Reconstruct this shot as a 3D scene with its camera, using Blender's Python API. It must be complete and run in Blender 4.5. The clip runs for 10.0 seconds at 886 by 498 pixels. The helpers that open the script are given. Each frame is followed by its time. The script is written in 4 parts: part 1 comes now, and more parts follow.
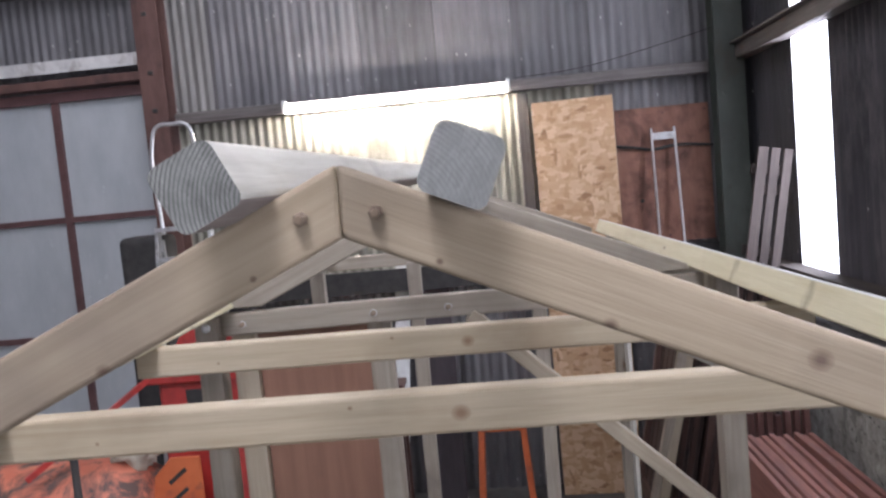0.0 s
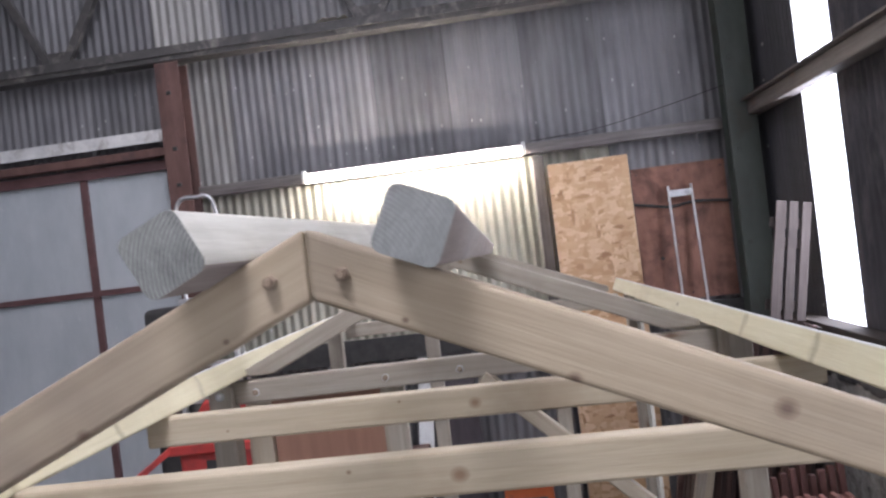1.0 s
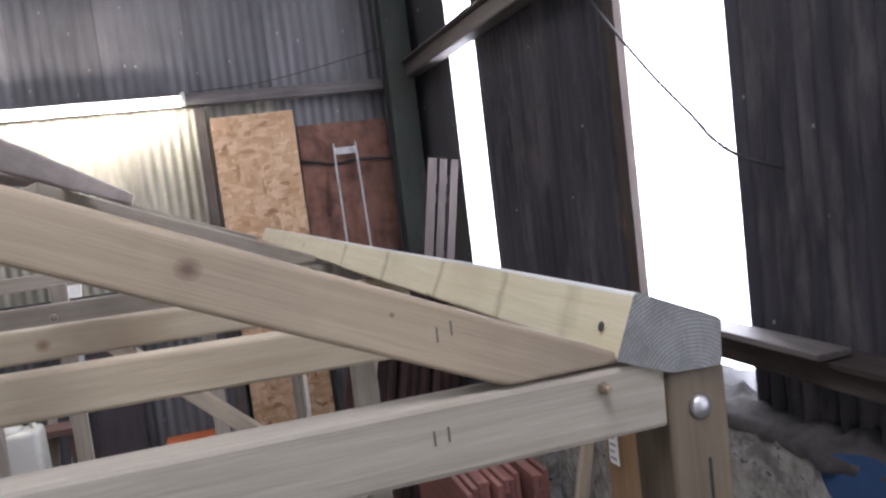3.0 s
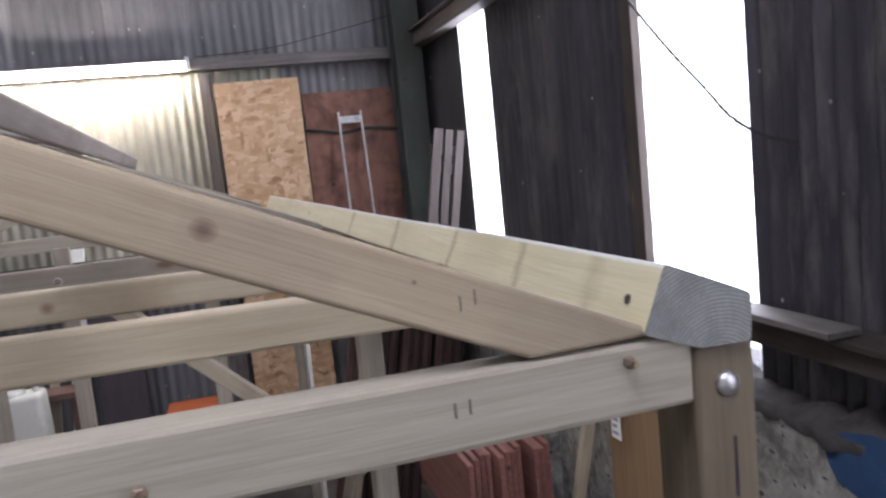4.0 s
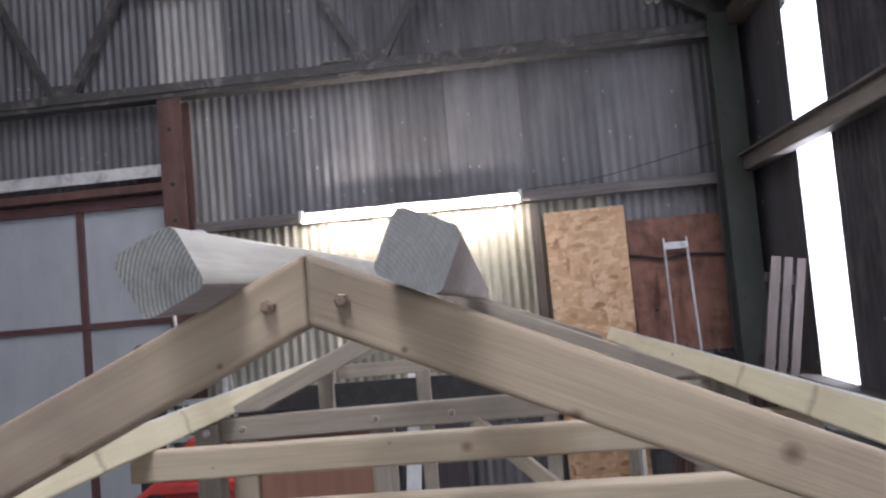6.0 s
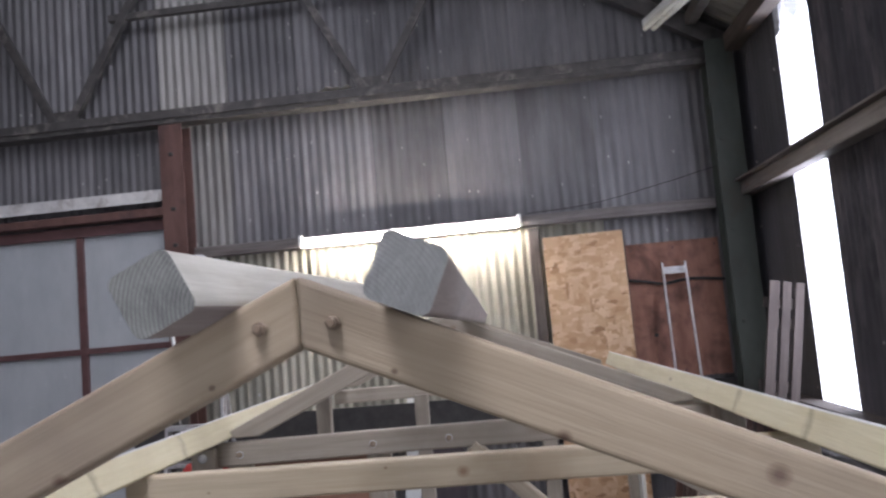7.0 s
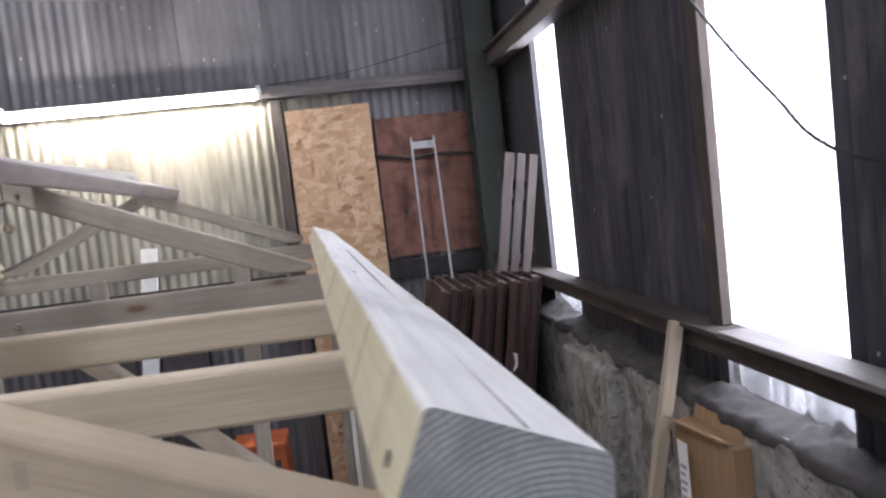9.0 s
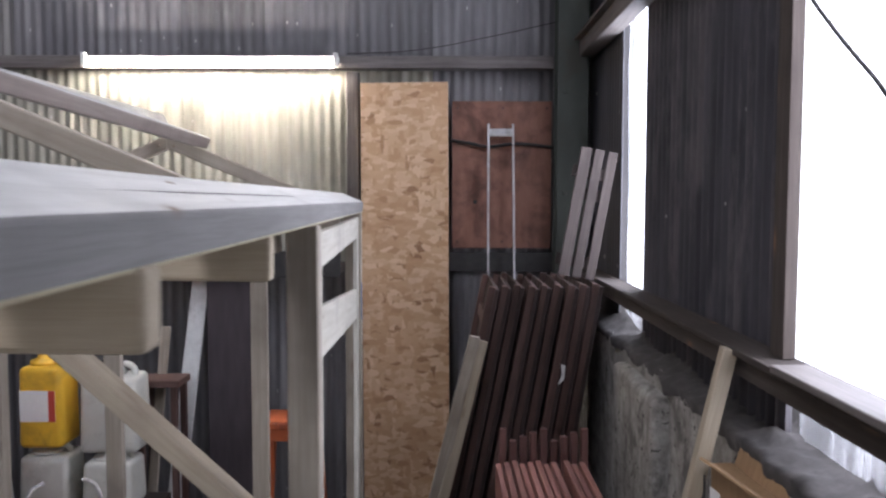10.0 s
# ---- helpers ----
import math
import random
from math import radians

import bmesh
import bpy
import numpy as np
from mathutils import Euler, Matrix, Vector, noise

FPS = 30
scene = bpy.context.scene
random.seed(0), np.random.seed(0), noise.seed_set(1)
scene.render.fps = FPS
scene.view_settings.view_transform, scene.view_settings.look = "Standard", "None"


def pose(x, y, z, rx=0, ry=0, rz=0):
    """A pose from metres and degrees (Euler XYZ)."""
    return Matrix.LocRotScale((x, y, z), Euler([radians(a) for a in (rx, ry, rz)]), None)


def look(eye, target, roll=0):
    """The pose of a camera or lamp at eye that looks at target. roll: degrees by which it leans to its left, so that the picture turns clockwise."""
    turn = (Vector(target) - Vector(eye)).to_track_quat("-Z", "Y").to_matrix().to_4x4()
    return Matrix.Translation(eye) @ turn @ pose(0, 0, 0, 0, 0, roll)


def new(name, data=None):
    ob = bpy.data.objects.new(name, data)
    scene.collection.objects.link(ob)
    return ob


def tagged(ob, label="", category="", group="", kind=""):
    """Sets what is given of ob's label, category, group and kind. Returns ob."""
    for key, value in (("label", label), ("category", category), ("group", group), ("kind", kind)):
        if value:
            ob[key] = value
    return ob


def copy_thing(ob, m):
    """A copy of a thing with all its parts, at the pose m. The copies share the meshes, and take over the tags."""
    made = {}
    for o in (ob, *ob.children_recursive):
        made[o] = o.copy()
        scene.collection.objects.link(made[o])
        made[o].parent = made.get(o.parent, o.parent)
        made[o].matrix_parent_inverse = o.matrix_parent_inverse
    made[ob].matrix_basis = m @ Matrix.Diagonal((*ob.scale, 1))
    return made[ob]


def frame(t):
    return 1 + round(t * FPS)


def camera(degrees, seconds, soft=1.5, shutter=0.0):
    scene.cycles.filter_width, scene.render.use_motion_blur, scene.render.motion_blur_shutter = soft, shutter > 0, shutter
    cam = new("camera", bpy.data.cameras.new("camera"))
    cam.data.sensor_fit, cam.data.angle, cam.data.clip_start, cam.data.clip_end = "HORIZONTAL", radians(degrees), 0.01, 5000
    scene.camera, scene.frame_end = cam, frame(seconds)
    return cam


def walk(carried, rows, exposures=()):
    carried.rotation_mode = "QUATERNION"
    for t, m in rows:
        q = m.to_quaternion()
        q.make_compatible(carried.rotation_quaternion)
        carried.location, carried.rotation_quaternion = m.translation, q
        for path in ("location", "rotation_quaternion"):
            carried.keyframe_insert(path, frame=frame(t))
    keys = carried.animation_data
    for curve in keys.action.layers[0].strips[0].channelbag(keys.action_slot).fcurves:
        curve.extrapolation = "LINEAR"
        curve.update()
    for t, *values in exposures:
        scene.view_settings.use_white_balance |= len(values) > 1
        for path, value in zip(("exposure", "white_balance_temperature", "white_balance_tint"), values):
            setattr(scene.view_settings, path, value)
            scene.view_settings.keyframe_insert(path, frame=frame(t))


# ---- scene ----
cam = camera(59.2, 10.0, soft=2.4, shutter=0.35)
PATH = [
    (0, (0.106, 0.237, 2.127), (-0.053, 2.224, 1.962), -5.2),
    (0.5, (0.11, 0.224, 2.134), (-0.093, 2.213, 2.077), -5.9),
    (1, (0.155, 0.222, 2.119), (-0.054, 2.211, 2.124), -6.9),
    (1.5, (0.242, 0.226, 2.078), (0.291, 2.225, 2.021), -6.4),
    (2, (0.32, 0.244, 2.042), (0.64, 2.216, 1.933), -7.7),
    (2.4, (0.356, 0.242, 2.027), (0.805, 2.187, 1.903), -7.5),
    (3.8, (0.366, 0.258, 1.998), (0.918, 2.165, 1.758), -6.5),
    (4, (0.353, 0.273, 2.004), (0.877, 2.188, 1.763), -5.8),
    (4.5, (0.291, 0.279, 2.03), (0.672, 2.23, 1.812), -6.1),
    (5, (0.218, 0.27, 2.076), (0.36, 2.261, 1.959), -5.6),
    (5.5, (0.166, 0.251, 2.1), (0.113, 2.25, 2.133), -5.2),
    (5.7, (0.149, 0.241, 2.105), (0.025, 2.236, 2.177), -5.3),
    (6.8, (0.144, 0.223, 2.108), (-0.071, 2.202, 2.3), -4.7),
    (7, (0.155, 0.222, 2.104), (-0.021, 2.205, 2.288), -5.0),
    (7.5, (0.197, 0.234, 2.079), (0.106, 2.229, 2.176), -5.9),
    (8, (0.296, 0.269, 2.044), (0.458, 2.262, 2.026), -6.7),
    (8.4, (0.42, 0.325, 2.031), (0.719, 2.298, 1.891), -8.0),
    (9, (0.675, 0.508, 1.989), (0.936, 2.485, 1.838), -6.5),
    (9.5, (0.819, 0.68, 1.908), (0.895, 2.676, 1.8015), -2.2),
    (10, (0.986, 0.827, 1.865), (0.986, 2.823, 1.739), 0.1),
]
walk(cam, [(t, look(eye, target, roll)) for t, eye, target, roll in PATH],
     [(0, 0.08, 6200, 22), (0.5, 0.1, 6200, 22), (1.5, 0.06, 6200, 22), (2.5, -0.15, 6200, 22), (4, -0.2, 6200, 22), (7, -0.25, 6200, 22), (8.5, -0.25, 6200, 22), (9, -0.18, 6200, 22), (10, -0.3, 6200, 22)])


# ---- light ----
world = bpy.data.worlds.new("overcast")
scene.world = world
world.use_nodes = True
wn = world.node_tree
sky = wn.nodes.new("ShaderNodeTexSky")
sky.sky_type = "NISHITA"
sky.sun_disc = False
sky.sun_elevation, sky.sun_rotation = radians(48), radians(150)
wn.nodes["Background"].inputs["Strength"].default_value = 0.1
wn.links.new(sky.outputs[0], wn.nodes["Background"].inputs["Color"])
sun = new("sun", bpy.data.lights.new("sun", "SUN"))
sun.data.energy, sun.data.angle, sun.data.color = 0.8, radians(14), (1.0, 0.96, 0.9)
sun.matrix_world = look((6, -8, 12), (0, 0, 0))


def area(name, eye, target, w, h, watts, color):
    ob = new(name, bpy.data.lights.new(name, "AREA"))
    ob.data.shape, ob.data.size, ob.data.size_y = "RECTANGLE", w, h
    ob.data.energy, ob.data.color = watts, color
    ob.matrix_world = look(eye, target)
    return ob


FL = -0.45            # floor level
BACK, RIGHT = 6.6, 2.06
SKYCOL = (0.93, 0.97, 1.0)
area("daylight_window", (2.29, 5.285, 2.7), (0, 5.285, 2.7), 0.54, 2.6, 55, SKYCOL)
area("daylight_window", (2.29, 2.83, 2.7), (0, 2.83, 2.7), 0.58, 2.6, 55, SKYCOL)
# added side light in the unseen third opening, behind the camera
area("daylight_window", (2.29, -0.9, 2.7), (0, -0.9, 2.7), 0.6, 2.6, 50, SKYCOL)
area("daylight_rooflight", (0.0, -1.2, 5.75), (-0.3, -0.9, 0), 1.0, 2.8, 320, (0.95, 0.98, 1.0))
# second rooflight: out of view, added to brighten the eaves' inner faces
area("daylight_rooflight", (-1.3, 3.4, 6.15), (-1.0, 3.6, 0), 1.0, 3.2, 115, (0.95, 0.98, 1.0))
# frontal fill light from an assumed doorway, never in view
area("daylight_doorway", (-3.0, -5.7, 1.6), (-1.0, 3, 1.2), 4.0, 3.4, 70, (0.95, 0.98, 1.0))

# ---- materials ----


def nodes_of(name):
    m = bpy.data.materials.new(name)
    m.use_nodes = True
    nt = m.node_tree
    return m, nt, nt.nodes["Principled BSDF"]


def add(nt, kind, **values):
    n = nt.nodes.new(kind)
    for k, v in values.items():
        n.inputs[k].default_value = v
    return n


def coords(nt, scale, space="Object"):
    tc = nt.nodes.new("ShaderNodeTexCoord")
    mp = nt.nodes.new("ShaderNodeMapping")
    mp.inputs["Scale"].default_value = scale
    nt.links.new(tc.outputs[space], mp.inputs["Vector"])
    rnd = nt.nodes.new("ShaderNodeObjectInfo")
    mul = nt.nodes.new("ShaderNodeVectorMath")
    mul.operation = "MULTIPLY"
    mul.inputs[1].default_value = (37.0, 11.0, 23.0)
    nt.links.new(rnd.outputs["Random"], mul.inputs[0])
    nt.links.new(mul.outputs[0], mp.inputs["Location"])
    return mp.outputs["Vector"]


def ramp(nt, fac, stops):
    r = nt.nodes.new("ShaderNodeValToRGB")
    els = r.color_ramp.elements
    while len(els) < len(stops):
        els.new(0.5)
    for e, (p, c) in zip(els, stops):
        e.position, e.color = p, (*c, 1) if len(c) == 3 else c
    nt.links.new(fac, r.inputs["Fac"])
    return r.outputs["Color"]


def mix(nt, fac, a, b, mode="MIX"):
    n = nt.nodes.new("ShaderNodeMix")
    n.data_type, n.blend_type = "RGBA", mode
    for sock, v in ((n.inputs[0], fac), (n.inputs[6], a), (n.inputs[7], b)):
        if hasattr(v, "links"):
            nt.links.new(v, sock)
        else:
            sock.default_value = v if isinstance(v, float) else (*v, 1)
    return n.outputs[2]


def grey(v):
    return (v, v, v)


def noise_fac(nt, vec, scale, detail=6.0, rough=0.6, distort=0.0):
    n = add(nt, "ShaderNodeTexNoise", Scale=scale, Detail=detail, Roughness=rough, Distortion=distort)
    nt.links.new(vec, n.inputs["Vector"])
    return n.outputs["Fac"]


def bump(nt, bsdf, height, strength, dist=0.004):
    b = add(nt, "ShaderNodeBump", Strength=strength, Distance=dist)
    nt.links.new(height, b.inputs["Height"])
    nt.links.new(b.outputs["Normal"], bsdf.inputs["Normal"])


def tone(nt, col, spread):
    """Object by object a little lighter or darker."""
    rnd = nt.nodes.new("ShaderNodeObjectInfo")
    return mix(nt, 1.0, col, ramp(nt, rnd.outputs["Random"], ((0, grey(1 - spread)), (1, grey(1.0)))), "MULTIPLY")


def surface(name, c1, c2, scale=(1, 1, 1), fine=8.0, stain=None, stain_scale=2.0, stain_lo=0.5, stain_hi=0.7,
            rough=0.7, metal=0.0, relief=0.2, spread=0.0):
    m, nt, b = nodes_of(name)
    v = coords(nt, scale)
    f = noise_fac(nt, v, fine)
    col = ramp(nt, f, ((0.3, c1), (0.7, c2)))
    if stain:
        v2 = coords(nt, (1, 1, 1))
        s = noise_fac(nt, v2, stain_scale, 8, 0.65, 0.4)
        col = mix(nt, ramp(nt, s, ((stain_lo, grey(0)), (stain_hi, grey(1)))), col, stain)
    if spread:
        col = tone(nt, col, spread)
    nt.links.new(col, b.inputs["Base Color"])
    b.inputs["Roughness"].default_value, b.inputs["Metallic"].default_value = rough, metal
    if relief:
        bump(nt, b, f, relief)
    return m


def timber(name, c1, c2, knot=(0.16, 0.09, 0.05), spread=0.12, knots=0.085, rough=0.62, blotch=None, spots=(), bands=()):
    """Sawn softwood, grain along the local x axis."""
    m, nt, b = nodes_of(name)
    v = coords(nt, (1.2, 26, 26))
    f = noise_fac(nt, v, 2.2, 8, 0.62, 0.5)
    col = ramp(nt, f, ((0.3, c1), (0.68, c2)))
    v2 = coords(nt, (1, 1, 1))
    big = noise_fac(nt, v2, 3.2, 4, 0.55)
    dirty = blotch or tuple(c * 0.62 for c in c1)
    col = mix(nt, ramp(nt, big, ((0.5, grey(0)), (0.74, grey(0.75)))), col, dirty)
    v3 = coords(nt, (2.6, 7.5, 7.5))
    vo = add(nt, "ShaderNodeTexVoronoi", Scale=1.0)
    nt.links.new(v3, vo.inputs["Vector"])
    col = mix(nt, ramp(nt, vo.outputs["Distance"], ((knots * 0.55, grey(0.95)), (knots, grey(0.35)), (knots * 2.0, grey(0)))), col, knot)
    for sx, sz, sr in spots:
        tc = nt.nodes.new("ShaderNodeTexCoord")
        mp = nt.nodes.new("ShaderNodeMapping")
        mp.inputs["Location"].default_value = (-sx / sr, 0, -sz / sr * 1.15)
        mp.inputs["Scale"].default_value = (1 / sr, 0, 1.15 / sr)
        nt.links.new(tc.outputs["Object"], mp.inputs["Vector"])
        ln = nt.nodes.new("ShaderNodeVectorMath")
        ln.operation = "LENGTH"
        nt.links.new(mp.outputs["Vector"], ln.inputs[0])
        col = mix(nt, ramp(nt, ln.outputs["Value"], ((0.25, grey(0.9)), (0.6, grey(0.55)), (0.95, grey(0.18)), (1.5, grey(0)))), col, knot)
    for bx, bw, deep in bands:
        # a whorl of small knots across the board
        tc = nt.nodes.new("ShaderNodeTexCoord")
        sep = nt.nodes.new("ShaderNodeSeparateXYZ")
        nt.links.new(tc.outputs["Object"], sep.inputs[0])
        warp = nt.nodes.new("ShaderNodeMath")
        warp.operation = "MULTIPLY_ADD"
        warp.inputs[1].default_value, warp.inputs[2].default_value = 0.05, -bx - 0.025
        nt.links.new(noise_fac(nt, v2, 22.0, 3, 0.5), warp.inputs[0])
        away = nt.nodes.new("ShaderNodeMath")
        nt.links.new(sep.outputs["X"], away.inputs[0])
        nt.links.new(warp.outputs[0], away.inputs[1])
        size = nt.nodes.new("ShaderNodeMath")
        size.operation = "ABSOLUTE"
        nt.links.new(away.outputs[0], size.inputs[0])
        col = mix(nt, ramp(nt, size.outputs[0], ((0.0, grey(deep)), (bw * 0.4, grey(deep * 0.6)), (bw, grey(0)))), col, knot)
    fine = noise_fac(nt, coords(nt, (6, 160, 160)), 2.0, 3, 0.5)
    col = mix(nt, 0.18, col, mix(nt, 1.0, col, ramp(nt, fine, ((0.3, grey(0.72)), (0.7, grey(1.0)))), "MULTIPLY"))
    col = tone(nt, col, spread)
    nt.links.new(col, b.inputs["Base Color"])
    b.inputs["Roughness"].default_value = rough
    bump(nt, b, fine, 0.25, 0.002)
    return m


def end_grain(name, c1, c2, scale=95.0, heart=(-0.035, 0.055), blur=0.5):
    """Sawn end of a log section: weathered rings round a heart outside it, with saw marks."""
    m, nt, b = nodes_of(name)
    v = coords(nt, (1, 1, 1))
    tc = nt.nodes.new("ShaderNodeTexCoord")
    mp = nt.nodes.new("ShaderNodeMapping")
    mp.inputs["Location"].default_value = (0, *heart)
    nt.links.new(tc.outputs["Object"], mp.inputs["Vector"])
    w = add(nt, "ShaderNodeTexWave", Scale=scale, Distortion=2.2, Detail=3.0)
    w.wave_type, w.rings_direction = "RINGS", "X"
    w.inputs["Detail Scale"].default_value = 1.0
    nt.links.new(mp.outputs[0], w.inputs["Vector"])
    middle = tuple((p + q) / 2 for p, q in zip(c1, c2))
    col = mix(nt, ramp(nt, noise_fac(nt, v, 40.0, 3, 0.5), ((0.4, grey(blur)), (0.62, grey(0.05)))), ramp(nt, w.outputs["Fac"], ((0.1, c1), (0.6, c2))), middle)
    saw = noise_fac(nt, coords(nt, (20, 160, 60)), 1.0, 5, 0.65, 1.2)
    col = mix(nt, 0.5, col, mix(nt, 1.0, col, ramp(nt, saw, ((0.3, grey(0.5)), (0.7, grey(1.0)))), "MULTIPLY"))
    big = noise_fac(nt, v, 30.0, 4, 0.6)
    col = mix(nt, ramp(nt, big, ((0.45, grey(0)), (0.75, grey(0.6)))), col, tuple(c * 0.6 for c in c1))
    nt.links.new(col, b.inputs["Base Color"])
    b.inputs["Roughness"].default_value = 0.88
    bump(nt, b, saw, 0.3, 0.003)
    return m


def tin(name, c1, c2, streak, spots=0.085, spread=0.5, rough=0.6, metal=0.25, pale=None):
    """Old corrugated sheet: runs of dirt down the sheet, chalky spots."""
    m, nt, b = nodes_of(name)
    f = noise_fac(nt, coords(nt, (9, 9, 0.55)), 1.6, 8, 0.65)
    col = ramp(nt, f, ((0.3, c1), (0.72, c2)))
    g = noise_fac(nt, coords(nt, (1, 1, 0.5)), 2.1, 6, 0.6)
    col = mix(nt, ramp(nt, g, ((0.45, grey(0)), (0.7, grey(0.8)))), col, streak)
    if pale:
        h = noise_fac(nt, coords(nt, (3, 3, 0.5)), 2.6, 7, 0.7)
        col = mix(nt, ramp(nt, h, ((0.5, grey(0)), (0.64, grey(0.7)))), col, pale)
    vo = add(nt, "ShaderNodeTexVoronoi", Scale=1.0)
    nt.links.new(coords(nt, (9, 9, 5)), vo.inputs["Vector"])
    col = mix(nt, ramp(nt, vo.outputs["Distance"], ((spots * 0.5, grey(0.7)), (spots, grey(0)))), col, (0.5, 0.5, 0.48))
    col = tone(nt, col, spread)
    nt.links.new(col, b.inputs["Base Color"])
    b.inputs["Roughness"].default_value, b.inputs["Metallic"].default_value = rough, metal
    bump(nt, b, f, 0.12, 0.003)
    return m


def glow(name, color, strength):
    m, nt, b = nodes_of(name)
    b.inputs["Base Color"].default_value = (*color, 1)
    b.inputs["Emission Color"].default_value = (*color, 1)
    b.inputs["Emission Strength"].default_value = strength
    return m


PINE = timber("pine", (0.375, 0.315, 0.23), (0.49, 0.425, 0.325), blotch=(0.29, 0.24, 0.18), knots=0.06)
PINE_RAFTER = timber("pine_rafter", (0.305, 0.24, 0.162), (0.42, 0.342, 0.242), blotch=(0.155, 0.122, 0.095), knots=0.03,
                     knot=(0.13, 0.08, 0.055), spots=((0.443, -0.026, 0.0125), (0.265, -0.055, 0.008), (0.11, -0.05, 0.004), (0.62, -0.02, 0.003)))
PINE_TIE = timber("pine_tie", (0.42, 0.345, 0.235), (0.54, 0.465, 0.34), blotch=(0.29, 0.22, 0.145), knots=0.03,
                  knot=(0.24, 0.15, 0.09), spots=((0.80, 0.0, 0.017), (0.62, 0.02, 0.005), (0.2, -0.01, 0.004)))
PINE_DULL = timber("pine_dull", (0.29, 0.25, 0.20), (0.41, 0.365, 0.30), blotch=(0.2, 0.17, 0.14))
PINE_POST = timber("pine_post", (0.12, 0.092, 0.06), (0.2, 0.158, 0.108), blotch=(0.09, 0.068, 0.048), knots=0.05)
PINE_YELLOW = timber("pine_yellow", (0.60, 0.54, 0.34), (0.70, 0.65, 0.46), knots=0.04, blotch=(0.52, 0.45, 0.29), knot=(0.24, 0.19, 0.11),
                    bands=((0.115, 0.022, 0.3), (0.315, 0.016, 0.55), (0.585, 0.018, 0.6), (0.95, 0.02, 0.6), (1.4, 0.02, 0.5)))
# grey weathered eaves top, its colour raised for the window light on it
EAVE_TOP_LIT = timber("pine_grey", (0.565, 0.568, 0.545), (0.765, 0.768, 0.745), knots=0.05, blotch=(0.42, 0.43, 0.42))
PINE_WEATHERED = timber("pine_weathered", (0.29, 0.258, 0.205), (0.41, 0.375, 0.31), blotch=(0.19, 0.165, 0.135), knots=0.03)
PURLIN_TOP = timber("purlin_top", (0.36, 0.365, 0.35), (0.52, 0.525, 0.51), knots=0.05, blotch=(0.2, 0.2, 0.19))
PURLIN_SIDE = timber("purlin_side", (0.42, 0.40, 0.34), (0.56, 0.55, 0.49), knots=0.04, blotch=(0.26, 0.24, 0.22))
# darker copy of the purlin wood: shade put into the colour
PURLIN_SHADED = timber("purlin_under", (0.205, 0.168, 0.15), (0.285, 0.243, 0.22), knots=0.04)
# outer face of the eaves beam: the grey darkened, shade in the colour
EAVE_OUTER_SHADED = timber("eave_side", (0.18, 0.177, 0.175), (0.27, 0.266, 0.263), knots=0.04, blotch=(0.17, 0.165, 0.16))
PINE_END = end_grain("pine_end", (0.215, 0.222, 0.212), (0.25, 0.256, 0.247), 90.0, blur=0.9)
ROUGH_END = end_grain("rough_end", (0.115, 0.12, 0.11), (0.275, 0.283, 0.265), 92.0, heart=(0.05, 0.04), blur=0.45)
EAVE_END = end_grain("eave_end", (0.185, 0.193, 0.187), (0.315, 0.32, 0.316), 80.0, heart=(0.085, -1.735), blur=0.5)
OLD_WOOD = timber("old_wood", (0.036, 0.027, 0.023), (0.072, 0.057, 0.049), rough=0.92, spread=0.3)
DUSTY_WOOD = timber("dusty_wood", (0.095, 0.082, 0.077), (0.185, 0.168, 0.16), spread=0.2)
BOARD_STAIN = timber("dark_board_stain", (0.034, 0.02, 0.018), (0.07, 0.042, 0.037), spread=0.45, knot=(0.015, 0.01, 0.01))
BROWN_STAIN = timber("brown_stain", (0.075, 0.04, 0.033), (0.14, 0.08, 0.067), spread=0.35, knot=(0.03, 0.02, 0.02))
RED_STAIN = timber("red_stain", (0.22, 0.088, 0.07), (0.36, 0.165, 0.135), spread=0.3, knot=(0.05, 0.02, 0.02))
RED_DARK = timber("dark_red_stain", (0.11, 0.045, 0.038), (0.19, 0.088, 0.075), spread=0.35, knot=(0.04, 0.02, 0.02))
PALE_SLAT = timber("pale_slat", (0.05, 0.04, 0.037), (0.09, 0.074, 0.069), spread=0.25, rough=1.0)
BACK_TIN = tin("back_tin", (0.15, 0.147, 0.155), (0.25, 0.248, 0.255), (0.11, 0.11, 0.117), spread=0.3)
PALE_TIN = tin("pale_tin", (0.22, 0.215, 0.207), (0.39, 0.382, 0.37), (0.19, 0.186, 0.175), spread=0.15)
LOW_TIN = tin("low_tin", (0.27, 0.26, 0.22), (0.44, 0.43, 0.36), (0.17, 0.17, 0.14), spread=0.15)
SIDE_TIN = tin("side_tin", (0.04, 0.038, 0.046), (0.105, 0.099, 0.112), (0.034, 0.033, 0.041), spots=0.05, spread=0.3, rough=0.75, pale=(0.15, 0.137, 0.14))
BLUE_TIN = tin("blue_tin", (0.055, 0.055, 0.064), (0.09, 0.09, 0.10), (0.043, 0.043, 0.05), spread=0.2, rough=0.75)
ROOF_TIN = tin("roof_tin", (0.12, 0.12, 0.12), (0.25, 0.25, 0.24), (0.1, 0.1, 0.1), spread=0.2)
STEEL_DARK = surface("steel_dark", (0.05, 0.048, 0.048), (0.10, 0.094, 0.09), (1, 1, 1), 9, (0.26, 0.24, 0.22), 5, 0.55, 0.75, 0.6, 0.3)
STEEL_RUST = surface("steel_rust", (0.075, 0.036, 0.03), (0.14, 0.075, 0.062), (1, 1, 0.3), 9, (0.05, 0.03, 0.03), 3, rough=0.7)
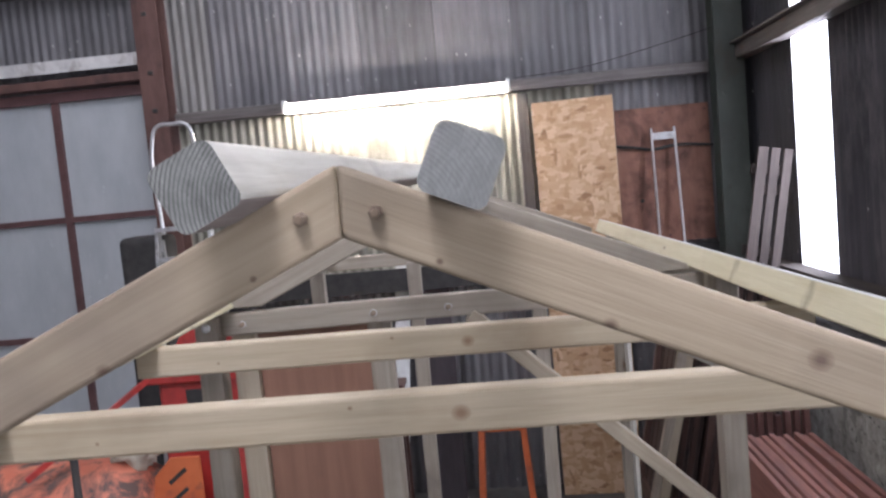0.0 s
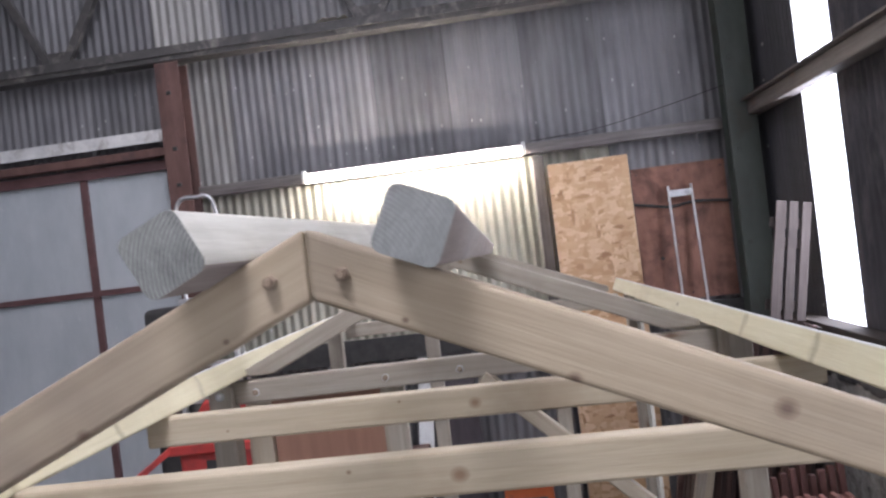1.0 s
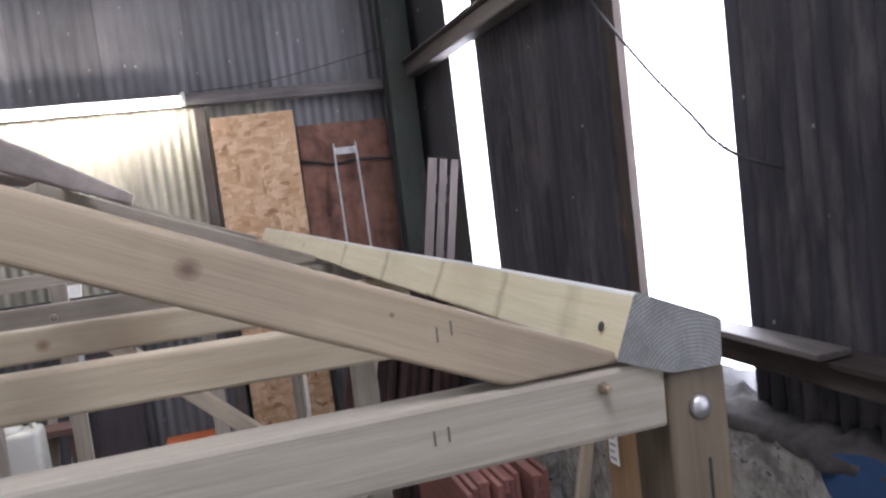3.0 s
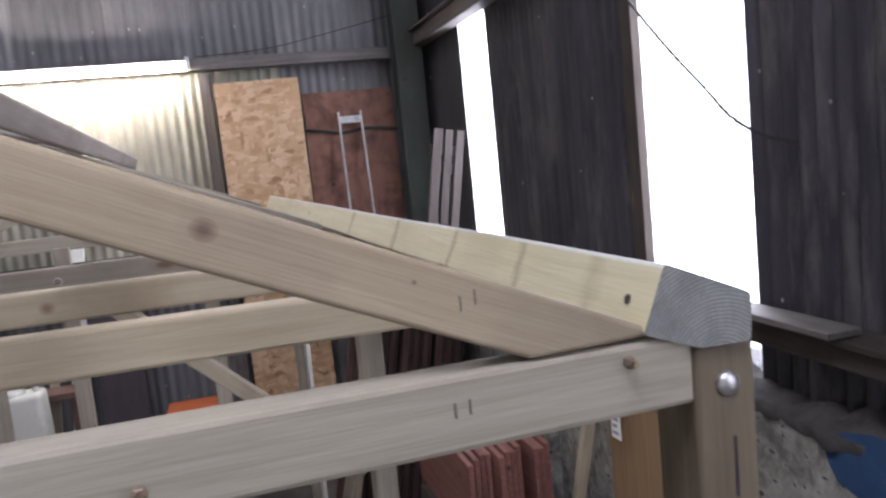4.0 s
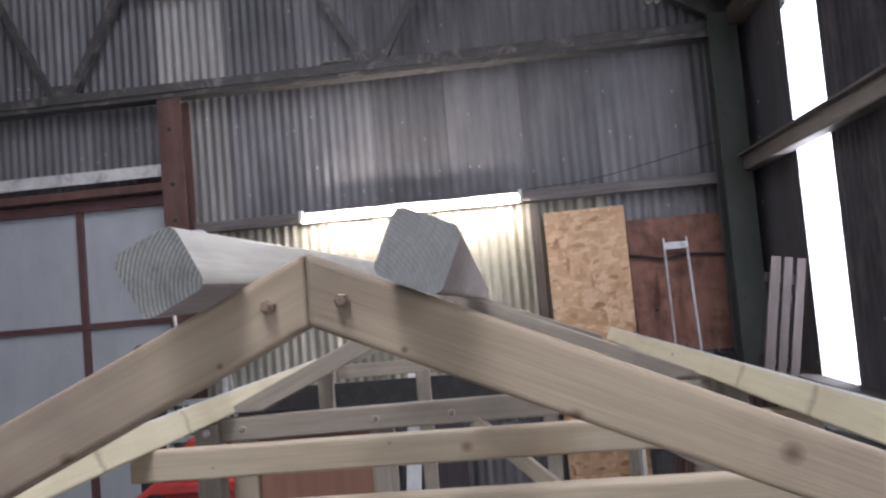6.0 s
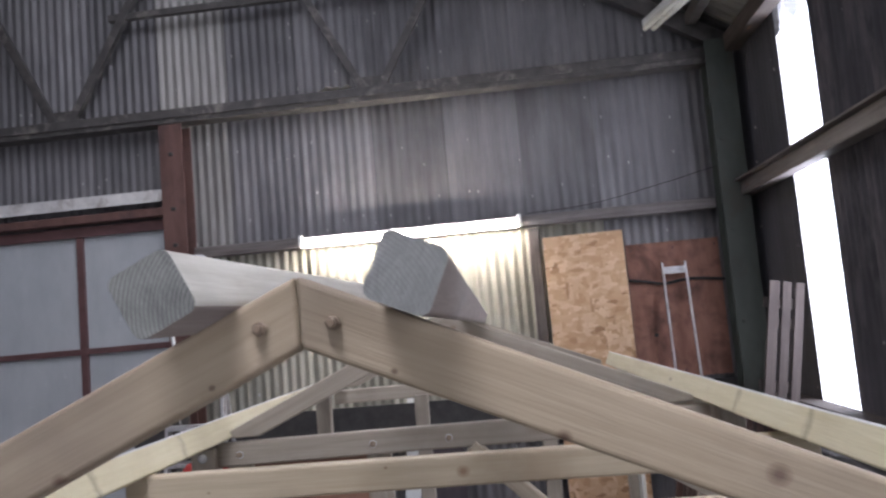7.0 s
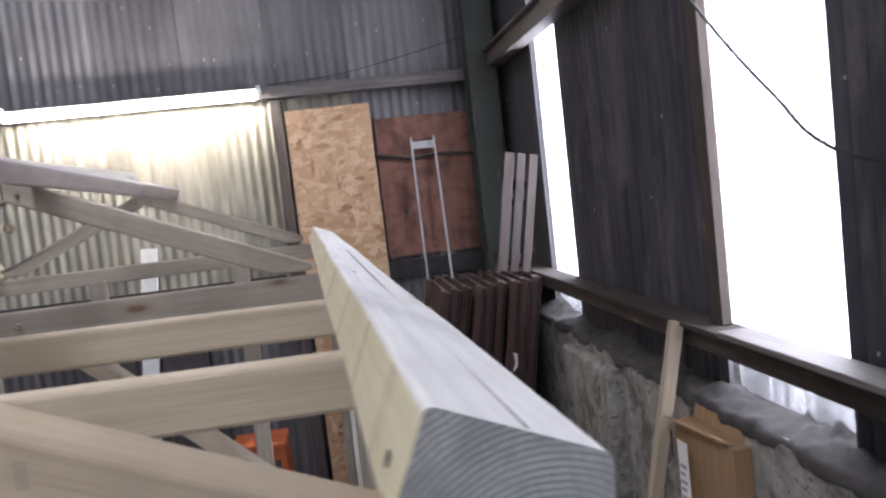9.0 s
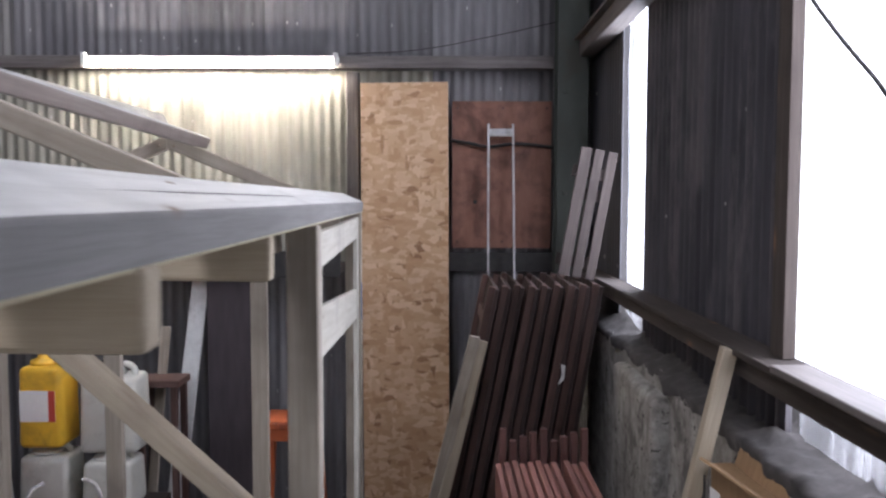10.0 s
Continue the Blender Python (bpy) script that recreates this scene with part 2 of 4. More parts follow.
STEEL_GREEN = surface("steel_green", (0.038, 0.047, 0.04), (0.068, 0.08, 0.066), (1, 1, 0.4), 7, (0.05, 0.05, 0.04), 4, 0.5, 0.65, 0.6)
DOOR_GREY = surface("door_grey", (0.34, 0.37, 0.39), (0.42, 0.45, 0.47), (1, 1, 0.4), 5, (0.5, 0.53, 0.55), 9, 0.62, 0.75, 0.45, relief=0.03, spread=0.08)
DOOR_BAR = surface("door_bar", (0.07, 0.035, 0.035), (0.12, 0.06, 0.058), fine=8, rough=0.55)
WHITE_STRIP = surface("white_strip", (0.42, 0.42, 0.42), (0.62, 0.62, 0.6), fine=9, stain=(0.25, 0.22, 0.2), stain_scale=6)
FLOOR = surface("floor_concrete", (0.12, 0.115, 0.105), (0.2, 0.19, 0.175), (1, 1, 1), 5, (0.06, 0.055, 0.05), 1.2, 0.45, 0.7, 0.9, relief=0.4)
DUST = surface("dust", (0.032, 0.030, 0.029), (0.075, 0.07, 0.068), (1, 1, 1), 14, (0.11, 0.105, 0.1), 6, 0.58, 0.75, 0.95, relief=0.8)
PLY_RED = surface("red_plywood", (0.20, 0.092, 0.062), (0.31, 0.155, 0.112), (3, 3, 0.8), 5, (0.09, 0.042, 0.032), 3.5, 0.46, 0.68, 0.75)
PLY_BROWN = surface("brown_plywood", (0.20, 0.10, 0.065), (0.26, 0.135, 0.09), (8, 8, 0.5), 4, (0.13, 0.07, 0.05), 2, 0.55, 0.8, 0.6)
ALU = surface("aluminium", (0.55, 0.56, 0.57), (0.72, 0.73, 0.74), fine=20, stain=(0.35, 0.35, 0.35), stain_scale=12, rough=0.38, metal=0.8, relief=0.05)
GALV = surface("galvanised", (0.55, 0.55, 0.56), (0.66, 0.66, 0.67), fine=40, rough=0.42, metal=0.95, relief=0.05)
BRASS = surface("dull_zinc_bolt", (0.24, 0.18, 0.13), (0.36, 0.28, 0.21), fine=60, rough=0.4, metal=0.8, relief=0.1)
BLACK = surface("black_rubber", (0.02, 0.02, 0.02), (0.045, 0.043, 0.042), fine=12, rough=0.7)
DARK_DOOR = surface("dark_purple_paint", (0.045, 0.038, 0.045), (0.07, 0.06, 0.067), (3, 3, 0.5), 6, rough=0.5, relief=0.05)
ORANGE = surface("orange_paint", (0.50, 0.11, 0.035), (0.62, 0.16, 0.055), fine=8, stain=(0.24, 0.08, 0.05), stain_scale=7, stain_lo=0.55, rough=0.5, relief=0.1)
TANK_RED = surface("faded_red_paint", (0.50, 0.13, 0.075), (0.60, 0.22, 0.14), fine=6, stain=(0.10, 0.065, 0.055), stain_scale=4.5, stain_lo=0.46, stain_hi=0.56, rough=0.6)
RACK_RED = surface("red_enamel", (0.36, 0.028, 0.024), (0.46, 0.05, 0.04), fine=5, stain=(0.2, 0.03, 0.03), stain_scale=5, rough=0.45, relief=0.06)
YELLOW = surface("yellow_plastic", (0.72, 0.42, 0.03), (0.80, 0.50, 0.05), fine=3, stain=(0.5, 0.3, 0.04), stain_scale=6, rough=0.4, relief=0.03)
MILKY = surface("milky_plastic", (0.52, 0.54, 0.5), (0.66, 0.67, 0.62), fine=3, stain=(0.42, 0.43, 0.38), stain_scale=4, rough=0.45, relief=0.03)
WHITE_PAINT = surface("white_paint", (0.58, 0.60, 0.59), (0.72, 0.74, 0.73), (8, 8, 0.6), 3, (0.4, 0.4, 0.38), 5, 0.6, 0.8, 0.5)
PAPER = surface("paper", (0.72, 0.72, 0.70), (0.8, 0.8, 0.78), fine=10, rough=0.8, relief=0.02)
PAPER_RED = surface("red_print", (0.5, 0.05, 0.04), (0.58, 0.08, 0.06), fine=10, rough=0.7, relief=0)
INK = surface("grey_print", (0.25, 0.27, 0.33), (0.32, 0.34, 0.4), fine=30, rough=0.8, relief=0)
PENCIL = surface("pencil", (0.09, 0.08, 0.075), (0.14, 0.125, 0.115), fine=60, rough=0.8, relief=0)
CARD = surface("cardboard", (0.27, 0.17, 0.09), (0.34, 0.22, 0.12), (20, 20, 1), 3, (0.30, 0.19, 0.10), 3, 0.5, 0.8, 0.85, relief=0.08)
BLUE_SPRAY = surface("blue_spray", (0.015, 0.05, 0.13), (0.03, 0.08, 0.19), fine=10, stain=(0.3, 0.3, 0.29), stain_scale=9, stain_lo=0.6, stain_hi=0.8, rough=0.85)
SACK = surface("cream_sacking", (0.45, 0.41, 0.33), (0.6, 0.56, 0.47), fine=14, stain=(0.2, 0.17, 0.13), stain_scale=8, rough=0.9, relief=0.6)
BLUE_PLASTIC = surface("blue_plastic", (0.02, 0.08, 0.22), (0.03, 0.11, 0.28), fine=8, rough=0.4, relief=0)
TUBE = glow("fluorescent_tube", (1.0, 0.92, 0.74), 148.0)
SKY_GLOW = glow("white_overcast", (0.93, 0.97, 1.0), 4.0)


def osb_material():
    m, nt, b = nodes_of("strand_board")
    col = None
    for k, (sc, rot) in enumerate((((9, 9, 26), 0.7), ((27, 9, 9), -0.8), ((14, 14, 30), 1.9))):
        v = coords(nt, sc)
        mp = v.node
        mp.inputs["Rotation"].default_value = (0, rot, 0)
        vo = add(nt, "ShaderNodeTexVoronoi", Scale=1.0)
        wob = add(nt, "ShaderNodeTexNoise", Scale=1.3, Detail=2.0)
        nt.links.new(v, wob.inputs["Vector"])
        ad = nt.nodes.new("ShaderNodeVectorMath")
        ad.operation = "MULTIPLY_ADD"
        ad.inputs[1].default_value = (0.9, 0.9, 0.9)
        nt.links.new(wob.outputs["Color"], ad.inputs[0])
        nt.links.new(v, ad.inputs[2])
        nt.links.new(ad.outputs[0], vo.inputs["Vector"])
        sep = nt.nodes.new("ShaderNodeSeparateColor")
        nt.links.new(vo.outputs["Color"], sep.inputs[0])
        c = ramp(nt, sep.outputs[0], ((0.0, (0.30, 0.165, 0.085)), (0.1, (0.49, 0.305, 0.165)), (0.55, (0.58, 0.385, 0.23)), (1.0, (0.70, 0.51, 0.335))))
        if col is None:
            col = c
        else:
            col = mix(nt, ramp(nt, sep.outputs[1], ((0.5, grey(0)), (0.52, grey(1)))), col, c)
    s = noise_fac(nt, coords(nt, (1, 1, 1)), 2.5, 5, 0.6)
    col = mix(nt, ramp(nt, s, ((0.5, grey(0)), (0.8, grey(0.5)))), col, (0.36, 0.21, 0.11))
    nt.links.new(col, b.inputs["Base Color"])
    b.inputs["Roughness"].default_value = 0.75
    return m


OSB = osb_material()


def limewash():
    """Old rendered blockwork: flaking limewash, black damp and soot, runs down the face."""
    m, nt, b = nodes_of("limewash")
    base = ramp(nt, noise_fac(nt, coords(nt, (1, 1, 1)), 11.0, 9, 0.7), ((0.32, (0.16, 0.152, 0.138)), (0.55, (0.33, 0.32, 0.295)), (0.75, (0.47, 0.462, 0.435))))
    bare = noise_fac(nt, coords(nt, (1, 1, 1)), 3.6, 8, 0.68, 0.6)
    col = mix(nt, ramp(nt, bare, ((0.53, grey(0)), (0.61, grey(0.8)))), base, (0.1, 0.093, 0.087))
    runs = noise_fac(nt, coords(nt, (3.5, 3.5, 1.5)), 2.0, 7, 0.7, 0.5)
    col = mix(nt, ramp(nt, runs, ((0.55, grey(0)), (0.66, grey(0.65)))), col, (0.075, 0.07, 0.068))
    chips = noise_fac(nt, coords(nt, (1, 1, 1.6)), 17.0, 4, 0.6)
    col = mix(nt, ramp(nt, chips, ((0.62, grey(0)), (0.66, grey(0.9)))), col, (0.035, 0.033, 0.033))
    nt.links.new(col, b.inputs["Base Color"])
    b.inputs["Roughness"].default_value = 0.93
    bump(nt, b, bare, 0.7, 0.012)
    return m


LIMEWASH = limewash()


def translucent(name):
    """Milky film: passes daylight, scatters it."""
    m = bpy.data.materials.new(name)
    m.use_nodes = True
    nt = m.node_tree
    nt.nodes.clear()
    out = nt.nodes.new("ShaderNodeOutputMaterial")
    t = add(nt, "ShaderNodeBsdfTransparent", Color=(0.97, 0.98, 1, 1))
    d = add(nt, "ShaderNodeBsdfTranslucent", Color=(0.85, 0.88, 0.92, 1))
    ms = nt.nodes.new("ShaderNodeMixShader")
    f = noise_fac(nt, coords(nt, (1, 9, 0.8)), 1.5, 4, 0.6)
    nt.links.new(ramp(nt, f, ((0.4, grey(0.1)), (0.75, grey(0.5)))), ms.inputs[0])
    nt.links.new(t.outputs[0], ms.inputs[1])
    nt.links.new(d.outputs[0], ms.inputs[2])
    nt.links.new(ms.outputs[0], out.inputs["Surface"])
    return m


FILM = translucent("polythene_film")

# ---- mesh helpers ----
GRAINED = {m.name for m in bpy.data.materials if any(n.type == "TEX_VORONOI" for n in m.node_tree.nodes) and "tin" not in m.name.split("_") and m.name != "strand_board"}
TURNED = {}


def part(name, bm, material, parent=None, label="", m=None, smooth=False):
    me = bpy.data.meshes.new(name)
    bmesh.ops.recalc_face_normals(bm, faces=bm.faces)
    first = material[0] if isinstance(material, (list, tuple)) else material
    turn = None
    if first.name in GRAINED:
        size = [max(v.co[i] for v in bm.verts) - min(v.co[i] for v in bm.verts) for i in range(3)]
        axis = size.index(max(size))
        turn = (None, pose(0, 0, 0, 0, 0, -90), pose(0, 0, 0, 0, 90, 0))[axis]
    if turn is not None:
        bmesh.ops.transform(bm, matrix=turn, verts=bm.verts)
    bm.to_mesh(me)
    bm.free()
    for mt in material if isinstance(material, (list, tuple)) else [material]:
        me.materials.append(mt)
    if smooth:
        for p in me.polygons:
            p.use_smooth = True
    ob = new(name, me)
    if parent is not None:
        ob.parent = parent
        if parent.name in TURNED:
            ob.matrix_parent_inverse = TURNED[parent.name]
    m = m if m is not None else Matrix.Identity(4)
    if turn is not None:
        m = m @ turn.inverted()
        TURNED[ob.name] = turn
    ob.matrix_basis = m
    if label:
        ob["label"] = label
    return ob


def thing(name, m, label, category, group="", kind=""):
    return tagged(new(name), label, category, group, kind) if m is None else place(tagged(new(name), label, category, group, kind), m)


def place(ob, m):
    ob.matrix_basis = m
    return ob


def box(x0, x1, y0, y1, z0, z1, bevel=0.0, seg=2, bm=None):
    own = bm is None
    bm = bm or bmesh.new()
    r = bmesh.ops.create_cube(bm, size=1.0, matrix=Matrix.LocRotScale(((x0 + x1) / 2, (y0 + y1) / 2, (z0 + z1) / 2), None, (abs(x1 - x0), abs(y1 - y0), abs(z1 - z0))))
    if bevel:
        es = {e for v in r["verts"] for e in v.link_edges}
        bmesh.ops.bevel(bm, geom=list(es), offset=bevel, segments=seg, affect="EDGES", profile=0.5)
    return bm


def prism(poly, y0, y1, bevel=0.0, seg=3):
    """A polygon in x and z, drawn out from y0 to y1, its edges rounded."""
    bm = bmesh.new()
    a = [bm.verts.new((x, y0, z)) for x, z in poly]
    c = [bm.verts.new((x, y1, z)) for x, z in poly]
    bm.faces.new(a)
    bm.faces.new(c[::-1])
    n = len(poly)
    for i in range(n):
        bm.faces.new((a[i], c[i], c[(i + 1) % n], a[(i + 1) % n]))
    bmesh.ops.recalc_face_normals(bm, faces=bm.faces)
    if bevel:
        bmesh.ops.bevel(bm, geom=list(bm.edges), offset=bevel, segments=seg, affect="EDGES", profile=0.5)
    return bm


def bar(p0, p1, w, h, bevel=0.004, up=(0, 0, 1), wobble=0.0):
    """A bar from p0 to p1, w across and h along 'up', its length along local x. Gives the mesh and its pose."""
    p0, p1 = Vector(p0), Vector(p1)
    x = (p1 - p0).normalized()
    y = Vector(up).cross(x).normalized()
    z = x.cross(y)
    m = Matrix((x, y, z)).transposed().to_4x4()
    m.translation = p0
    ln = (p1 - p0).length
    bm = box(0, ln, -w / 2, w / 2, -h / 2, h / 2, bevel)
    if wobble:
        bmesh.ops.bisect_plane(bm, geom=bm.verts[:] + bm.edges[:] + bm.faces[:], plane_co=(ln * 0.33, 0, 0), plane_no=(1, 0, 0))
        bmesh.ops.bisect_plane(bm, geom=bm.verts[:] + bm.edges[:] + bm.faces[:], plane_co=(ln * 0.66, 0, 0), plane_no=(1, 0, 0))
        for v in bm.verts:
            k = math.sin(math.pi * v.co.x / ln)
            v.co.y += wobble * k
            v.co.z += wobble * 0.6 * k
    return bm, m


def bar_part(name, p0, p1, w, h, material, parent=None, label="", bevel=0.004, up=(0, 0, 1), wobble=0.0):
    bm, m = bar(p0, p1, w, h, bevel, up, wobble)
    return part(name, bm, material, parent, label, m)


def lathe(profile, seg=20):
    """Radius and height pairs turned round z."""
    bm = bmesh.new()
    rings = [[bm.verts.new((r * math.cos(2 * math.pi * i / seg), r * math.sin(2 * math.pi * i / seg), z)) for i in range(seg)] for r, z in profile]
    for a, c in zip(rings, rings[1:]):
        for i in range(seg):
            bm.faces.new((a[i], a[(i + 1) % seg], c[(i + 1) % seg], c[i]))
    bm.faces.new(rings[0][::-1])
    bm.faces.new(rings[-1])
    return bm


def tube_curve(name, points, radius, material, parent=None, label="", cyclic=False):
    """A bent tube through points, as a mesh."""
    cu = bpy.data.curves.new(name, "CURVE")
    cu.dimensions, cu.bevel_depth, cu.bevel_resolution, cu.resolution_u = "3D", radius, 3, 6
    sp = cu.splines.new("BEZIER")
    sp.bezier_points.add(len(points) - 1)
    for b, p in zip(sp.bezier_points, points):
        b.co, b.handle_left_type, b.handle_right_type = p, "AUTO", "AUTO"
    tmp = bpy.data.objects.new(name, cu)
    me = bpy.data.meshes.new_from_object(tmp)
    bpy.data.objects.remove(tmp)
    me.materials.clear()
    me.materials.append(material)
    for p in me.polygons:
        p.use_smooth = True
    ob = new(name, me)
    if parent is not None:
        ob.parent = parent
    if label:
        ob["label"] = label
    return ob


PITCH, DEEP = 0.076, 0.009


def sheet_mesh(name, width, height, material, steps=6, pitch=PITCH, deep=DEEP, top=None):
    """A corrugated sheet: width along x, height along z, ridges along z, 1.5 mm thick; top(x) cuts it to a slope."""
    n = max(2, round(width / pitch * steps))
    verts, faces = [], []
    for off in (0.0, 0.0015):
        for i in range(n + 1):
            x = width * i / n
            y = deep * math.cos(2 * math.pi * x / pitch) + off
            verts += [(x, y, 0), (x, y, top(x) if top else height)]
    k = 2 * (n + 1)
    for i in range(n):
        a = 2 * i
        faces.append((a, a + 2, a + 3, a + 1))
        faces.append((k + a, k + a + 1, k + a + 3, k + a + 2))
    me = bpy.data.meshes.new(name)
    me.from_pydata(verts, [], faces)
    me.materials.append(material)
    for p in me.polygons:
        p.use_smooth = True
    return me


# ---- the shed ----
RISE = 0.62


def roof_z(x):
    """Height of the roof sheets over x: one ridge between two slopes."""
    return 4.16 + RISE * (2.1 - x) if x > -4 else 4.16 + RISE * (x + 10.1)


floor = tagged(part("floor", box(-10.2, 2.6, -6.4, 6.9, FL - 0.2, FL), FLOOR), "dirty grey concrete workshop floor", "floor", kind="structure")
ground = tagged(part("ground", box(-400, 400, -400, 400, FL - 0.6, FL - 0.25), FLOOR), "grey yard outside the shed", "ground", kind="structure")

# back wall: rows of corrugated sheets on a dark backing
wall_north = tagged(part("wall_north", prism([(-10.2, FL), (2.4, FL), (2.4, roof_z(2.4) - 0.014), (-4.0, roof_z(-4.0) - 0.03), (-10.2, roof_z(-10.2) - 0.03)], BACK + 0.03, BACK + 0.06), BACK_TIN), "tall gable wall of old grey corrugated sheets", "wall", kind="structure")
W_SHEET = 8 * PITCH
SPLIT = 1.36
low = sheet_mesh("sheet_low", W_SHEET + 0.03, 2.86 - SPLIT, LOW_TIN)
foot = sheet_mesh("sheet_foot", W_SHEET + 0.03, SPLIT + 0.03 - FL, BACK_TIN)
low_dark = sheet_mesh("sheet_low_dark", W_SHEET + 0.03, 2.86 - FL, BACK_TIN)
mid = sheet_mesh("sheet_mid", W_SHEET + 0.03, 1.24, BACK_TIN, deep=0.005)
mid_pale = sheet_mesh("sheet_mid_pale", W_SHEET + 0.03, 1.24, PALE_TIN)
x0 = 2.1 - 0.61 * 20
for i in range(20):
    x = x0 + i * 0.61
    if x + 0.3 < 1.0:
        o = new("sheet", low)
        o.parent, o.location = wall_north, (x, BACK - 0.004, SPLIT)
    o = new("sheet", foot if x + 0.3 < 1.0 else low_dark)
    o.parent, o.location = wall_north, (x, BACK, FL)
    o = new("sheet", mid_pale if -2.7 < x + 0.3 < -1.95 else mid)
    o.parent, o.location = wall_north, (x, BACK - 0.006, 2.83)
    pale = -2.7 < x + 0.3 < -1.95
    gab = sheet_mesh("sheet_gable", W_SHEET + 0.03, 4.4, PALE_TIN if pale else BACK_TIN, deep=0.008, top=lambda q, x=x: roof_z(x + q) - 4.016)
    o = new("sheet", gab)
    o.parent, o.location = wall_north, (x, BACK - 0.012, 4.0)

# right wall: block wall below, rails, sheets with two open bays
# the last opening is never in view, added to let in side light
WIN = ((5.01, 5.565), (2.54, 3.22), (-1.25, -0.6))
wall_east = tagged(part("wall_east", box(1.95, 2.29, -6.2, BACK, FL, 1.10, 0.02), LIMEWASH), "low rendered block wall, stained and limewashed", "wall", kind="structure")


def rough_top(y0, y1, x0, x1, z, h, seed):
    """A lumpy ridge of dust and mortar along a wall top."""
    bm = bmesh.new()
    nx, ny = 12, max(4, int((y1 - y0) / 0.025))
    g = [[None] * (ny + 1) for _ in range(nx + 1)]
    for i in range(nx + 1):
        for j in range(ny + 1):
            x, y = x0 + (x1 - x0) * i / nx, y0 + (y1 - y0) * j / ny
            k = min(1.0, 0.25 + 2.5 * i / nx)
            lump = 0.45 + 0.8 * noise.noise((x * 5, y * 3.5, seed)) + 0.5 * noise.noise((x * 16, y * 14, seed + 4)) + 0.25 * noise.noise((x * 40, y * 40, seed + 9))
            g[i][j] = bm.verts.new((x - 0.03 * noise.noise((0, y * 5, seed)) - 0.015 * noise.noise((1, y * 19, seed)), y, z + h * k * max(0.3, lump)))
    for i in range(nx):
        for j in range(ny):
            bm.faces.new((g[i][j], g[i + 1][j], g[i + 1][j + 1], g[i][j + 1]))
    edge = [g[0][j] for j in range(ny + 1)]
    low_edge = [bm.verts.new((v.co.x + 0.01, v.co.y, z - 0.03 - 0.03 * abs(noise.noise((v.co.y * 7, 2, seed))))) for v in edge]
    for j in range(ny):
        bm.faces.new((edge[j], edge[j + 1], low_edge[j + 1], low_edge[j]))
    return bm


part("coping", rough_top(-6.1, BACK, 1.935, 2.29, 1.09, 0.075, 3.0), DUST, wall_east, "dusty crumbling mortar coping", smooth=True)
part("buttress", box(1.88, 2.0, 4.1, 4.9, FL, 1.02, 0.035, 3), LIMEWASH, wall_east, "rendered pier with a worn top")
bays = []
edge = BACK
for a, c in WIN:
    bays.append((c, edge))
    edge = a
bays.append((-6.2, edge))
for k, (a, c) in enumerate(bays):
    y = c
    while y > a + 0.02:
        w = min(0.61, y - a)
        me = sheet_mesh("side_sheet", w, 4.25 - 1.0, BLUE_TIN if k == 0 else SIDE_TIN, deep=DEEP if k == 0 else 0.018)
        o = new("sheet", me)
        o.parent = wall_east
        o.matrix_basis = pose(RIGHT + 0.012, y, 1.0, 0, 0, -90)
        y -= w
    # edge boards of each bay
    if k == 1:
        part("edge_board", box(2.0, 2.04, a - 0.09, a, 1.39, 4.2, 0.003), OLD_WOOD, wall_east, "dusty timber edge board")
for (a, c), nm in zip(WIN, ("window_1", "window_2", "window_3")):
    win = tagged(new(nm), "tall opening covered with milky polythene film", "window", kind="structure")
    bm = bmesh.new()
    n = 40
    cols = [[bm.verts.new((2.11 + 0.012 * noise.noise((y * 9, z * 1.2, 2.0)), y, z)) for z in np.linspace(1.12, 4.2, 24)] for y in np.linspace(a - 0.03, c + 0.03, n)]
    for i in range(n - 1):
        for j in range(23):
            bm.faces.new((cols[i][j], cols[i + 1][j], cols[i + 1][j + 1], cols[i][j + 1]))
    pane = part("pane", bm, FILM, win, smooth=True)
    pane.visible_shadow = False

sill = tagged(part("sill_rail", box(1.945, 2.045, -6.2, BACK - 0.1, 1.295, 1.362, 0.006), OLD_WOOD), "long dark timber rail under the openings", "rail", kind="structure")
part("cap", box(1.92, 2.06, -6.2, BACK - 0.1, 1.366, 1.388, 0.004), OLD_WOOD, sill, "dust-covered top board")
loose = tagged(part("loose_board", box(1.885, 2.0, 2.0, 2.95, 1.392, 1.414, 0.004), DUSTY_WOOD), "short dusty board lying on the sill rail", "board")
rail = tagged(part("side_rail", box(1.93, 2.045, -6.2, BACK - 0.12, 2.86, 2.965, 0.008), DUSTY_WOOD), "long dark timber wall rail", "rail", kind="structure")
part("ledge", box(1.89, 2.045, -6.2, BACK - 0.12, 2.969, 2.985, 0.004), DUSTY_WOOD, rail)
backdrop = tagged(part("backdrop", box(3.4, 3.45, -25, 40, -2, 14), SKY_GLOW), "plain white overcast daylight", "sky", kind="structure")

# closing walls, far side and behind, unseen; the end wall's doorway gap is assumed
tagged(part("wall_west", box(-10.2, -10.1, -6.3, BACK, FL, 4.3), BACK_TIN), "grey corrugated side wall", "wall", kind="structure")
wall_south = tagged(part("wall_south", box(-10.2, -5.2, -6.3, -6.2, FL, 8.6), BACK_TIN), "grey corrugated end wall", "wall", kind="structure")
part("panel", box(-0.8, 2.3, -6.3, -6.2, FL, 8.6), BACK_TIN, wall_south)
part("panel", box(-5.2, -0.8, -6.3, -6.2, 3.5, 8.6), BACK_TIN, wall_south)

